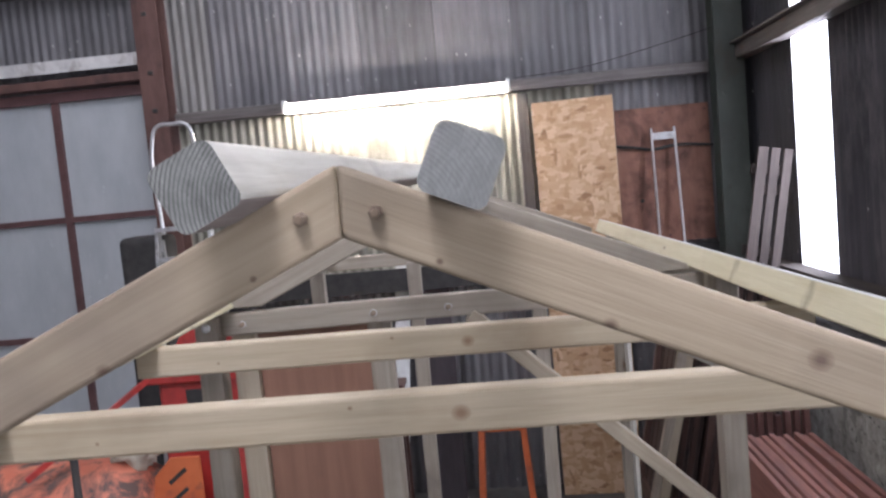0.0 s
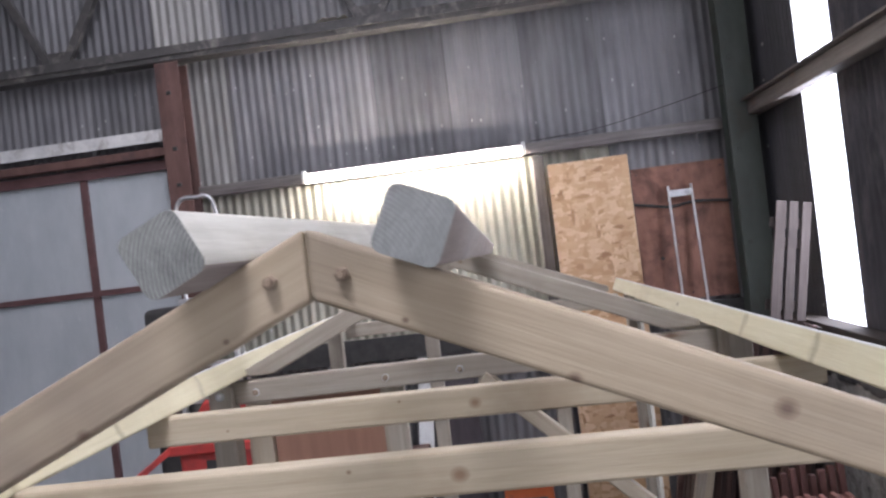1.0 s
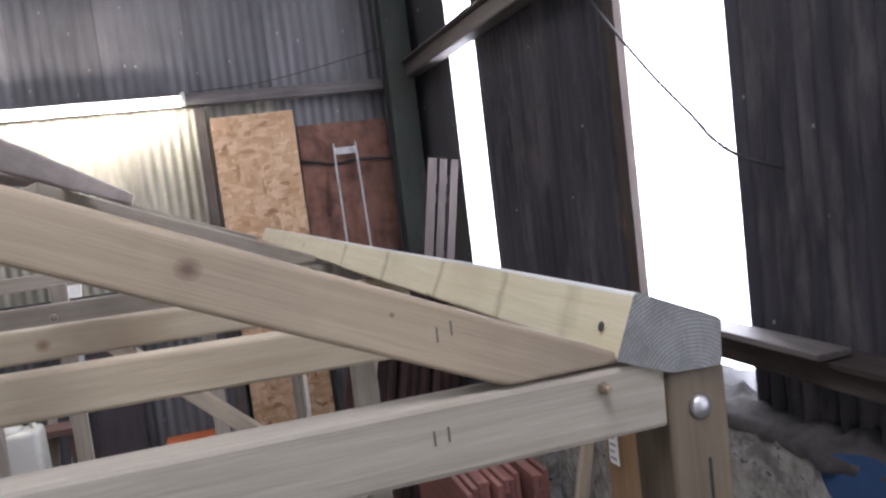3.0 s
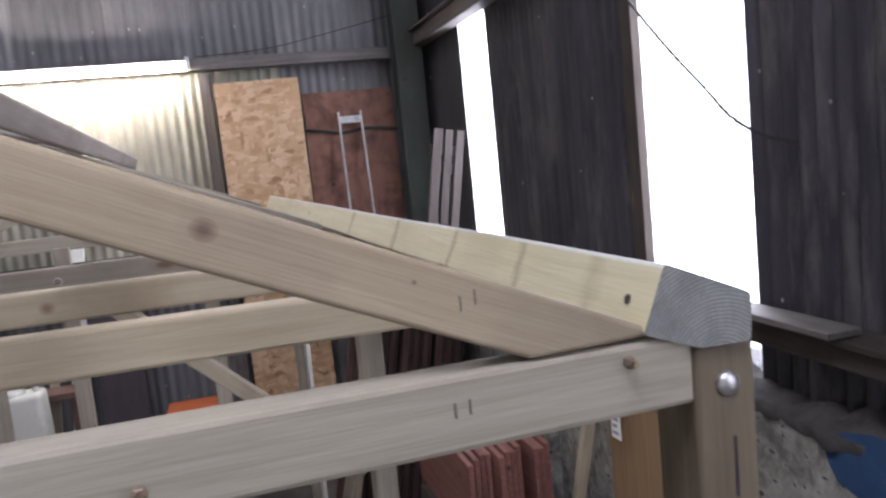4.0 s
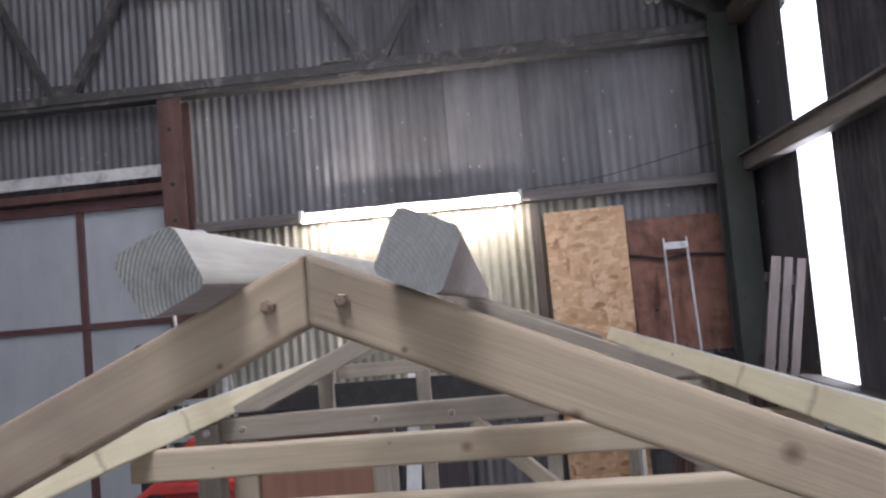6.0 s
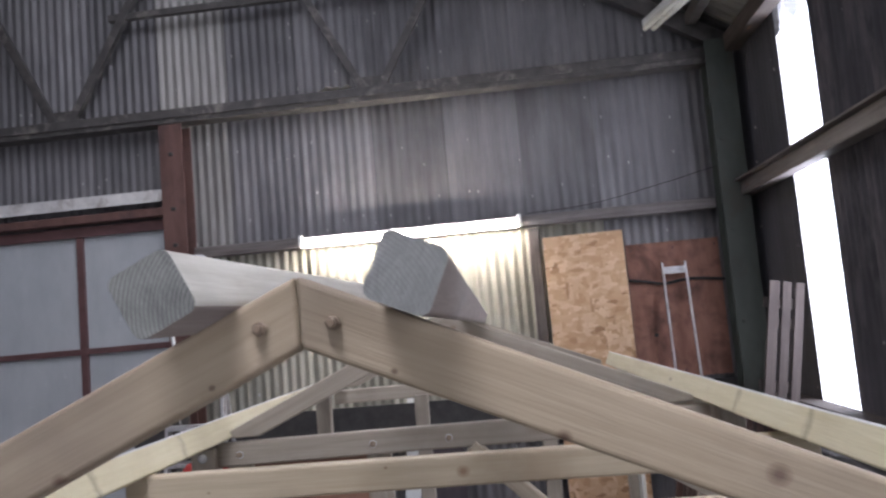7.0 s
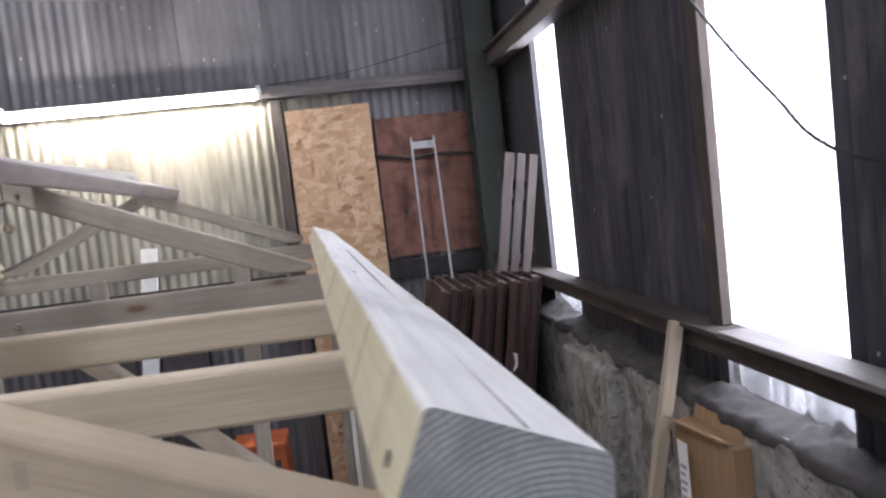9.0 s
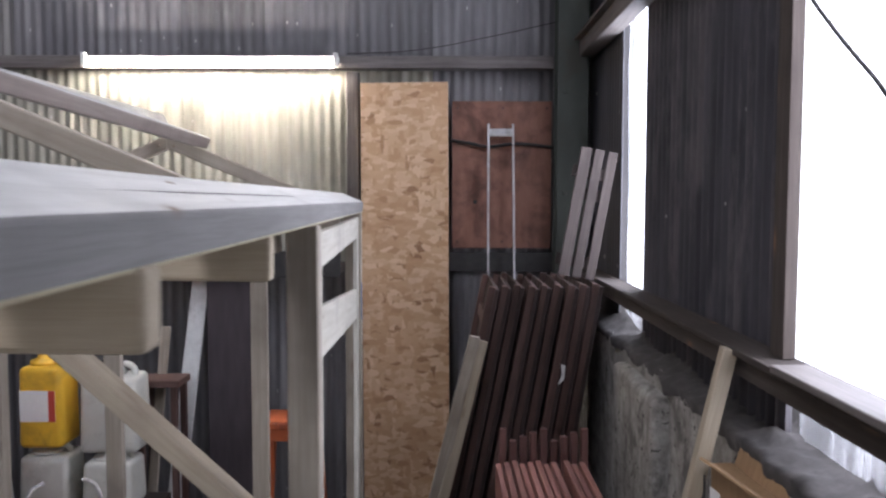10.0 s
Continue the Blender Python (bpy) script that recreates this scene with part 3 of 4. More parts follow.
# roof, with a rooflight behind and a second, added opening out of view
roof = tagged(new("ceiling"), "pitched roof of corrugated sheets on steel", "ceiling", kind="structure")
ang = math.degrees(math.atan(RISE))
slope_len = 6.1 * math.hypot(1, RISE)


def roof_strip(y0, y1, x_lo, x_hi):
    ln = (x_lo - x_hi) * math.hypot(1, RISE)
    me = sheet_mesh("roof_sheet", y1 - y0, ln, ROOF_TIN, 5, PITCH * 1.6, 0.014)
    o = new("roof_sheet", me)
    o.parent = roof
    d = Vector((-1, 0, RISE)).normalized()
    y = Vector((0, 1, 0))
    m = Matrix((y, d.cross(y), d)).transposed().to_4x4()
    m.translation = (x_lo, y0, roof_z(x_lo))
    o.matrix_basis = m


roof_strip(5.2, 6.65, 2.3, -4.0)
for xp in (1.72, 0.3, -1.2, -2.7):
    part("roof_purlin", box(xp - 0.04, xp + 0.04, -6.2, 6.56, roof_z(xp) - 0.14, roof_z(xp) - 0.045, 0.004), STEEL_DARK, roof)
eaves_rail = tagged(part("eaves_rail", box(1.93, 2.045, -6.2, 6.29, 3.985, 4.12, 0.006), OLD_WOOD), "dark timber beam along the eaves", "beam", kind="structure")
roof_strip(1.2, 1.7, 2.3, -4.0)
roof_strip(1.7, 5.2, 2.3, -0.75)
roof_strip(1.7, 5.2, -1.85, -4.0)
roof_strip(-6.3, -3.6, 2.3, -4.0)
roof_strip(-3.6, 1.2, 2.3, 0.55)
roof_strip(-3.6, 1.2, -0.7, -4.0)
part("far_slope", prism([(-10.3, 4.05), (-4.0, 7.95), (-4.0, 8.0), (-10.3, 4.1)], -6.3, 6.65), ROOF_TIN, roof)

# steel: corner column, brown column, gable truss
col = tagged(new("corner_column"), "green painted steel column in the corner", "column", kind="structure")
part("flange", box(1.78, 1.995, 6.30, 6.315, FL, 4.1, 0.003), STEEL_GREEN, col)
part("web", box(1.88, 1.896, 6.316, 6.47, FL, 4.1), STEEL_GREEN, col)
part("flange", box(1.78, 1.995, 6.471, 6.486, FL, 4.1, 0.003), STEEL_GREEN, col)
for z in (0.9, 1.9, 2.6, 3.3):
    part("bolt_head", box(1.82, 1.85, 6.287, 6.299, z, z + 0.028, 0.004), STEEL_GREEN, col)
col = tagged(new("door_column"), "rust-brown steel column beside the sliding door", "column", kind="structure")
part("flange", box(-2.68, -2.48, 6.36, 6.375, FL, 3.93, 0.003), STEEL_RUST, col)
part("web", box(-2.59, -2.575, 6.376, 6.53, FL, 3.93), STEEL_RUST, col)
part("flange", box(-2.68, -2.48, 6.531, 6.546, FL, 3.93, 0.003), STEEL_RUST, col)
for z in (2.9, 3.2, 3.66):
    part("bolt_head", box(-2.6, -2.56, 6.345, 6.359, z, z + 0.03, 0.004), BLACK, col)

truss = tagged(new("gable_truss"), "dark steel roof truss against the gable", "truss", kind="structure")
part("bottom_chord", box(-10.0, 2.0, 6.38, 6.54, 3.945, 4.0, 0.004), STEEL_DARK, truss)
part("chord_lip", box(-10.0, 2.0, 6.36, 6.379, 3.985, 4.06, 0.003), STEEL_DARK, truss, "dusty steel angle")
top = bar_part("top_chord", (2.05, 6.42, 4.04), (-4.0, 6.42, 7.75), 0.1, 0.13, STEEL_DARK, truss)
for xn in (-3.54, -0.86):
    for dx, dz in ((-0.87, 1.55), (0.87, 1.4)):
        a, c = (xn + 0.06 * (1 if dx > 0 else -1), 6.44, 4.03), (xn + dx, 6.44, 4.03 + dz)
        bar_part("diagonal", a, c, 0.05, 0.06, STEEL_DARK, truss, up=(0, 1, 0))
        a2, c2 = (a[0], 6.4, a[2]), (c[0], 6.4, c[2])
        bar_part("diagonal_lip", a2, c2, 0.012, 0.065, STEEL_DARK, truss, up=(0, 0, 1))
    part("gusset", prism([(xn - 0.16, 4.061), (xn + 0.16, 4.061), (xn + 0.1, 4.16), (xn - 0.1, 4.16)], 6.415, 6.425), STEEL_DARK, truss)
bar_part("upper_tie", (-3.1, 6.44, 4.93), (-0.4, 6.44, 4.93), 0.05, 0.06, STEEL_DARK, truss)
rag = tagged(part("rag", rough_top(6.40, 6.5, -1.32, -1.05, 4.062, 0.06, 5.0), SACK, smooth=True), "dusty rag lying on the truss chord", "rag")

# shelf rail along the back wall with the tube lamp on it
shelf = tagged(part("back_rail", box(-2.47, 1.775, 6.46, 6.57, 2.80, 2.89, 0.006), DUSTY_WOOD), "grey dusty timber rail along the back wall", "rail", kind="structure")
lamp = thing("fluorescent_lamp", pose(-0.654, 6.42, 2.862), "lit fluorescent tube lamp fixed along the rail", "lamp")
part("batten", box(-0.9, 0.9, -0.02, 0.036, -0.03, 0.012, 0.004), WHITE_PAINT, lamp, "white steel batten")
bm = lathe([(0.013, 0), (0.021, 0.004), (0.021, 1.766), (0.013, 1.77)], 16)
part("tube", bm, TUBE, lamp, "glowing white tube", m=pose(-0.885, -0.044, -0.046, 0, 90, 0), smooth=True)
for x in (-0.9, 0.87):
    part("end_cap", box(x, x + 0.03, -0.066, -0.021, -0.07, 0.03, 0.004), WHITE_PAINT, lamp)
cable = tagged(tube_curve("cable", [(0.3, 6.45, 2.9), (0.8, 6.46, 2.93), (1.3, 6.46, 3.02), (1.85, 6.46, 3.14)], 0.004, BLACK), "thin dark cable slung along the wall", "cable")
cable2 = tagged(tube_curve("cable", [(1.97, 3.5, 2.95), (1.96, 3.307, 2.756), (1.96, 2.93, 2.40), (1.96, 2.62, 2.15), (1.96, 2.375, 1.982), (2.06, 2.29, 1.925)], 0.0055, BLACK), "thin dark cable hanging across the opening", "cable")
batten2 = thing("batten_lamp", pose(1.503, 5.60, 4.22, 0, 0, 105.3), "unlit twin-tube batten lamp hung under the roof", "lamp")
part("batten", box(-0.6, 0.6, -0.04, 0.04, 0, 0.045, 0.004), WHITE_PAINT, batten2)
for y in (-0.035, 0.035):
    part("bracket", box(-0.02, 0.02, y - 0.02, y + 0.02, -0.05, 0.0, 0.003), WHITE_PAINT, batten2, m=pose(-0.585, 0, 0))
    part("tube", lathe([(0.014, 0), (0.02, 0.004), (0.02, 1.14), (0.014, 1.144)], 12), MILKY, batten2, m=pose(-0.57, y, -0.03, 0, 90, 0), smooth=True)

# sliding door with grey panels
door = tagged(new("door_1"), "large sliding door of grey panels in a dark red steel frame", "door", kind="structure")
cols_x = [-8.2, -7.0, -5.8, -4.66, -3.485, -2.70]
rows_z = [FL + 0.05, 1.12, 2.11, 3.08]
for xa, xb in zip(cols_x, cols_x[1:]):
    for za, zb in zip(rows_z, rows_z[1:]):
        part("panel", box(xa, xb, 6.52, 6.535, za, zb), DOOR_GREY, door)
for x in cols_x[:-1]:
    part("upright", box(x - 0.03, x + 0.03, 6.485, 6.519, FL + 0.03, 3.12, 0.003), DOOR_BAR, door)
for z in rows_z[1:-1]:
    part("cross_rail", box(-8.2, -2.70, 6.487, 6.517, z - 0.025, z + 0.025, 0.003), DOOR_BAR, door)
part("top_rail", box(-8.3, -2.69, 6.475, 6.515, 3.075, 3.16, 0.004), DOOR_BAR, door)
track = tagged(part("door_track", box(-8.5, -2.69, 6.40, 6.5, 3.18, 3.25, 0.006), STEEL_RUST), "rusty sliding door track", "track", kind="structure")
part("flashing", prism([(0, 3.33), (0.16, 3.30), (0.16, 3.40), (0, 3.405)], -8.5, -2.69), WHITE_STRIP, track, "white folded metal flashing", m=pose(0, 6.56, 0, 0, 0, -90) @ Matrix.Identity(4))

# ---- the timber frame ----
NUT = surface("dull_zinc_nut", (0.20, 0.15, 0.11), (0.32, 0.25, 0.19), fine=60, rough=0.55, metal=0.5, relief=0.1)
SIZE = 0.897
FRAME = pose(-0.029, 0.820, 0.231, 0, 0, 3.0) @ Matrix.Scale(SIZE, 4)
FOOT = (FL - 0.231) / SIZE          # floor level in the frame's own measure
frame_root = thing("timber_shelter", FRAME, "new bolted softwood shelter frame with gable rafters", "shelter")


def rafter(apex, foot_u, slope, side, v, thick, material, low_z, seat=True):
    """One rafter: mitred at the apex, cut level where it sits on the tie. Local x runs down the slope."""
    c, s = math.cos(math.atan(slope)), math.sin(math.atan(slope))
    u0, z0 = apex
    deep = 0.0635

    def loc(u, z):
        du, dz = side * (u - u0), z - z0
        return (du * c - dz * s, du * s + dz * c)
    uf = abs(foot_u - u0)
    zt = z0 - slope * uf
    poly = [loc(u0, z0), loc(u0, z0 - deep)]
    u_seat = (z0 - deep - low_z) / slope
    poly += [loc(u0 + side * u_seat, low_z), loc(u0 + side * uf, max(low_z, zt - 0.03)), loc(u0 + side * uf, zt)]
    bm = prism(poly, 0, thick, 0.005, 3)
    x = Vector((side * c, 0, -s))
    z = Vector((side * s, 0, c))
    y = Vector((0, 1, 0))
    m = Matrix((x, y, z)).transposed().to_4x4()
    m.translation = (u0, v, z0)
    return part("rafter", bm, material, frame_root, m=m)


def hex_nut(u, v, z, size=0.0066, r=20):
    nut = part("nut", lathe([(size, 0), (size, 0.007), (size * 0.8, 0.008)], 6), NUT, frame_root, m=pose(u, v, z, 90, 0, 0) @ pose(0, 0, 0, 0, 0, r))
    part("bolt_end", lathe([(0.0036, 0.0), (0.0036, 0.012), (0.003, 0.013)], 12), BRASS, nut, m=pose(0, 0, 0.001))
    return nut


def coach_bolt(u, v, z, r=0.017):
    prof = [(r, 0), (r, 0.002)] + [(r * math.cos(a), 0.002 + 0.55 * r * math.sin(a)) for a in np.linspace(0.15, 1.45, 7)]
    return part("coach_bolt", lathe(prof, 20), GALV, frame_root, "domed galvanised bolt head", m=pose(u, v, z, 90, 0, 0), smooth=True)


T = 0.045
TIE_TOP, TIE_LOW = 1.788, 1.716
APEX = {0.0: (0.014, 2.139), 1.75: (0.06, 2.116), 3.5: (0.085, 2.108)}
# front, middle and rear trusses
for v, (ua, za) in APEX.items():
    mat_r = PINE_RAFTER if v == 0 else PINE_DULL
    right_s = {0.0: 0.440, 1.75: 0.425, 3.5: 0.41}[v]
    left_s = {0.0: 0.456, 1.75: 0.45, 3.5: 0.45}[v]
    rafter((ua, za), 0.80, right_s, 1, v, T, mat_r, TIE_TOP - 0.004)
    rafter((ua, za), -0.74 if v == 0 else -0.655, left_s, -1, v, T, mat_r, TIE_TOP - 0.004)
    for du in (-0.032, 0.032):
        if v == 0:
            hex_nut(ua + du - 0.001, v - 0.0005, za - 0.044, r=20 if du < 0 else 50)
        else:
            hex_nut(ua + du, v - 0.0005, za - 0.05)
hex_nut(0.057, 1.75 + 0.02, 1.985, 0.014, 10)


def left_eave(v):
    return -0.70 + 0.03 * v


def tie_drop(v, u):
    """The ties are not quite level: how far each lies below TIE_TOP."""
    return {0.0: 0.009 * u, 0.58: 0.0135 * (u + 0.6), 1.17: 0.005 + 0.012 * (u + 0.6)}.get(v, 0.018)


for v in (0.0, 0.58, 1.17, 1.752, 3.5):
    a, c = left_eave(v) - 0.03, 0.925 if 0.5 < v < 1.5 else 0.848
    mid_z = (TIE_TOP + TIE_LOW) / 2
    bm, m = bar((a, v + T / 2, mid_z - tie_drop(v, a)), (c, v + T / 2, mid_z - tie_drop(v, c)), T, TIE_TOP - TIE_LOW, 0.006, wobble=0.003)
    part("tie_beam", bm, PINE_TIE if 0.5 < v < 1.5 else PINE_WEATHERED if v < 0.5 else PINE_DULL, frame_root, m=m)
# bolts of the ties
hex_nut(0.775, -0.0005, 1.764, 0.0062, 15)
hex_nut(0.335, -0.0005, 1.74, 0.0068, 0)
for u in (0.05, -0.185, -0.6):
    part("washer", lathe([(0.0115, 0), (0.0115, 0.0015)], 20), GALV, hex_nut(u, 1.7515, 1.733, 0.010, 12), m=pose(0, 0, -0.0008))


def square_log(name, u, z, v0, v1, w, h, turn, mats, skew=0.0):
    """A rounded square log along v; faces: 0 sides, 1 ends, 2 upper, 3 lower. Length is local x."""
    ln = v1 - v0
    bm = box(0, ln, -w / 2, w / 2, -h / 2, h / 2)
    for t in (0.12, 0.3, 0.5, 0.7, 0.88):
        bmesh.ops.bisect_plane(bm, geom=bm.verts[:] + bm.edges[:] + bm.faces[:], plane_co=(ln * t, 0, 0), plane_no=(1, 0, 0))
    es = [e for e in bm.edges if abs((e.verts[0].co - e.verts[1].co).normalized().x) > 0.9]
    bmesh.ops.bevel(bm, geom=es, offset=0.009, segments=4, affect="EDGES", profile=0.5)
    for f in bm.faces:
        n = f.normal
        # upper faces take the paler colour, lower faces the shaded one
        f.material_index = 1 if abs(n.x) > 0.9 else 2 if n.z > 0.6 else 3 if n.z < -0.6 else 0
        f.smooth = abs(n.x) < 0.9
    for q in bm.verts:
        q.co.y += 0.0025 * noise.noise((q.co.x * 1.7, 1.0 + z, 0)) + skew * q.co.x
        q.co.z += 0.002 * noise.noise((q.co.x * 1.9, 5.0 + u, 0))
    x, zz = Vector((0, 1, 0)), Vector((math.sin(radians(turn)), 0, math.cos(radians(turn))))
    y = zz.cross(x)
    m = Matrix((x, y, zz)).transposed().to_4x4()
    m.translation = (u, v0, z)
    return part(name, bm, mats, frame_root, m=m)


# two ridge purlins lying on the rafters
# the right-hand purlin has the shaded colour on its sides too
square_log("ridge_purlin", 0.119, 2.1265, -0.095, 3.70, 0.054, 0.055, 24, [PURLIN_SHADED, PINE_END, PURLIN_TOP, PURLIN_SHADED], skew=-0.022)
square_log("ridge_purlin", -0.075, 2.1275, -0.095, 3.62, 0.054, 0.055, -26, [PURLIN_SIDE, ROUGH_END, PURLIN_TOP, PURLIN_SHADED], skew=-0.03)


def eave_log(u_of, side, v0, v1):
    """Eaves beam: top cut to the roof slope, inner face leaning back, level underside. Length is local x."""
    prof = [(0.0, 1.788), (0.028, 1.853), (0.125, 1.811), (0.122, 1.762), (0.062, 1.7645)]
    bm = bmesh.new()
    rings = []
    for t in np.linspace(v0, v1, 9):
        k = 0.003 * noise.noise((t * 1.3, side, 0))
        rings.append([bm.verts.new((t, -side * (u + k), z + 0.5 * k)) for u, z in prof])
    for a, c in zip(rings, rings[1:]):
        for i in range(5):
            f = bm.faces.new((a[i], a[(i + 1) % 5], c[(i + 1) % 5], c[i]))
            f.material_index = (0, 2, 2, 0, 0)[i]
    for r in (rings[0], rings[-1]):
        bm.faces.new(r).material_index = 1
    bmesh.ops.recalc_face_normals(bm, faces=bm.faces)
    es = [e for e in bm.edges if abs((e.verts[0].co - e.verts[1].co).normalized().x) > 0.9]
    bmesh.ops.bevel(bm, geom=es, offset=0.005, segments=3, affect="EDGES", profile=0.5)
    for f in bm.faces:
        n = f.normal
        # lit colour for the top, shaded colour for the outer face
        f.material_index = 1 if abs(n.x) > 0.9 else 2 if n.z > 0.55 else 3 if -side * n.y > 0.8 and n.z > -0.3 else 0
    m = Matrix(((0, -1, 0, 0), (1, 0, 0, 0), (0, 0, 1, 0), (0, 0, 0, 1)))
    ob = part("eaves_beam", bm, [PINE_YELLOW, EAVE_END, EAVE_TOP_LIT, EAVE_OUTER_SHADED], frame_root, "pale yellow planed beam with a grey weathered top, window light in its colour")
    a, c = u_of(v0), u_of(v1)
    ob.matrix_basis = Matrix.Translation((a - (c - a) / (v1 - v0) * v0, 0, 0)) @ pose(0, 0, 0, 0, 0, -math.degrees(math.atan((c - a) / (v1 - v0)))) @ m
    return ob


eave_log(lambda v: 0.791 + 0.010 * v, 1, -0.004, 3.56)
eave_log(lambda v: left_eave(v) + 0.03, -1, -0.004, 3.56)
crack, cm = bar((0.872, 0.001, 1.8297), (0.892, 1.7, 1.8288), 0.0016, 0.0014, 0.0)
part("drying_crack", crack, BLACK, frame_root, m=cm)
for cu, cv, cz in ((0.862, 0.30, 1.8350), (0.902, 0.36, 1.8180), (0.853, 0.9, 1.8410)):
    part("gouge", lathe([(0.004, 0), (0.0045, 0.0008)], 10), PINE_DULL, frame_root, m=pose(cu, cv, cz, 0, 24, 0) @ Matrix.Diagonal((1, 4, 1, 1)))
part("knot_hole", lathe([(0.005, 0), (0.0055, 0.0006)], 14), BLACK, frame_root, m=pose(0.8, 0.034, 1.816, 0, -70, 0))

# pencil strokes by the carpenter
for u, z in ((0.612, 1.846), (0.626, 1.85), (0.598, 1.752), (0.612, 1.753)):
    part("pencil_mark", box(u, u + 0.0016, -0.0008, 0.0006, z - 0.007, z + 0.007), PENCIL, frame_root)
# posts, studs and knee brace
for v, uR, uL in ((0.002, 0.850, -0.80), (1.72, 0.868, -0.743), (3.45, 0.875, -0.72)):
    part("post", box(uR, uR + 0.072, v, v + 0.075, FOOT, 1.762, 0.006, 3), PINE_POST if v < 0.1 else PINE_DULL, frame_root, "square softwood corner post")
    part("post", box(uL, uL + 0.075, v, v + 0.075, FOOT, 1.762, 0.006, 3), PINE_DULL, frame_root, "square softwood corner post")
coach_bolt(0.886, 0.0018, 1.722, 0.0128)
coach_bolt(-0.705, 1.7198, 1.735, 0.014)
part("check_crack", box(-0.002, 0.002, -0.001, 0.006, 1.6, 1.665, 0.001), BLACK, frame_root, m=pose(0.893, 0.002, 0))
part("stud", box(-0.655, -0.578, 1.80, 1.845, FOOT, 1.715, 0.004), PINE, frame_root)
part("stud", box(-0.215, -0.138, 1.80, 1.845, FOOT, 1.715, 0.004), PINE_DULL, frame_root)
part("infill_panel", box(-0.576, -0.217, 1.825, 1.843, FOOT, 1.70, 0.002), PLY_BROWN, frame_root, "reddish brown plywood infill")
for u in (-0.20, 0.45):
    part("stud", box(u, u + 0.074, 3.455, 3.499, FOOT, 1.715, 0.004), PINE_DULL, frame_root)
bar_part("diagonal_brace", (0.115, 1.775, 1.70), (0.852, 1.775, 1.0), 0.045, 0.07, PINE, frame_root, up=(0, 1, 0))
# pale side panel frame between the middle and the rear post
part("side_upright", box(0.922, 0.938, 1.797, 1.835, FOOT, 1.745, 0.003), PURLIN_SIDE, frame_root, "pale planed upright strip")
part("side_upright", box(0.915, 0.935, 3.36, 3.44, FOOT, 1.745, 0.003), PURLIN_SIDE, frame_root, "pale planed upright strip")
part("side_rail", box(0.912, 0.934, 1.837, 3.358, 1.655, 1.742, 0.003), PURLIN_SIDE, frame_root, "pale planed top rail")
bar_part("side_brace", (0.922, 1.84, 1.495), (0.922, 3.355, 1.365), 0.02, 0.13, PURLIN_SIDE, frame_root, "pale sloping brace board")

# ---- things against the back wall ----
stud = tagged(part("wall_stud", box(0.29, 0.38, 6.47, 6.57, FL, 2.78, 0.008), DUSTY_WOOD), "dusty brown old timber upright on the wall", "upright", kind="structure")
osb = tagged(part("strand_board", box(0, 0.62, 0, 0.075, FL, 2.69, 0.003), OSB, m=pose(0.415, 6.38, 0, 0, -0.4, 0) @ pose(0, 0, 0, -0.6, 0, -3)), "tall narrow stack of tan strand board panels", "board")
ply = tagged(part("plywood_panel", box(-0.37, 0.355, -0.012, 0.012, -0.52, 0.55, 0.002), PLY_RED, m=pose(1.42, 6.555, 2.03)), "red-brown stained plywood panel fixed on the wall", "panel")
for sx in (-0.33, 0.0, 0.32):
    for sz in (-0.47, 0.5):
        part("screw_head", lathe([(0.009, 0), (0.009, 0.003), (0.005, 0.005)], 10), STEEL_RUST, ply, "rusty screw head", m=pose(sx, -0.0125, sz, 90, 0, 0))
part("knot_hole", lathe([(0.016, 0), (0.015, 0.0008)], 12), BLACK, ply, "dark knot hole", m=pose(-0.20, -0.0125, -0.18, 90, 0, 0))
rope = tagged(tube_curve("cable", [(1.03, 6.52, 2.30), (1.2, 6.51, 2.27), (1.3, 6.5, 2.25), (1.5, 6.51, 2.27), (1.8, 6.52, 2.245)], 0.012, BLACK), "black cable hung across the plywood panel", "cable")
ladder = thing("ladder", pose(1.40, 6.45, 0), "narrow aluminium ladder section leaning on the wall", "ladder")
for s in (-1, 1):
    bar_part("rail", (s * 0.102, -0.30, FL), (s * 0.088, 0.03, 2.41), 0.014, 0.03, ALU, ladder, up=(0, 1, 0), bevel=0.003)
part("top_plate", box(-0.085, 0.085, 0.01, 0.035, 2.32, 2.375, 0.003), ALU, ladder)
for k in range(8):
    z = 0.1 + k * 0.28
    y = -0.30 + 0.33 * (z - FL) / 2.86
    w = 0.102 - 0.014 * (z - FL) / 2.86
    if not 1.4 < z < 2.3:
        part("rung", box(-w, w, y - 0.012, y + 0.012, z, z + 0.024, 0.003), ALU, ladder)
# black strip that forms the dark band along the wall
dark_strip = tagged(part("wall_board", box(0.385, 1.95, 6.53, 6.56, 1.34, 1.48, 0.004), BLACK), "black strip along the back wall", "board", kind="structure")
# grey slatted piece leaning in the corner
slat = thing("slatted_panel", pose(1.79, 5.5, 1.40) @ pose(0, 0, 0, -3, 10.5, 0), "weathered grey slatted wooden panel leaning on top of the fence panels", "panel")
for k, x in enumerate((-0.115, -0.03, 0.052)):
    part("slat", box(x, x + 0.056 + 0.01 * (k == 0), 0, 0.022, 0.0, 0.78, 0.003), PALE_SLAT, slat)
for z in (0.60, 0.47, 0.06):
    part("batten", box(-0.14 + 0.08 * (z == 0.47), 0.108, 0.0225, 0.045, z, z + 0.07, 0.003), PALE_SLAT, slat)


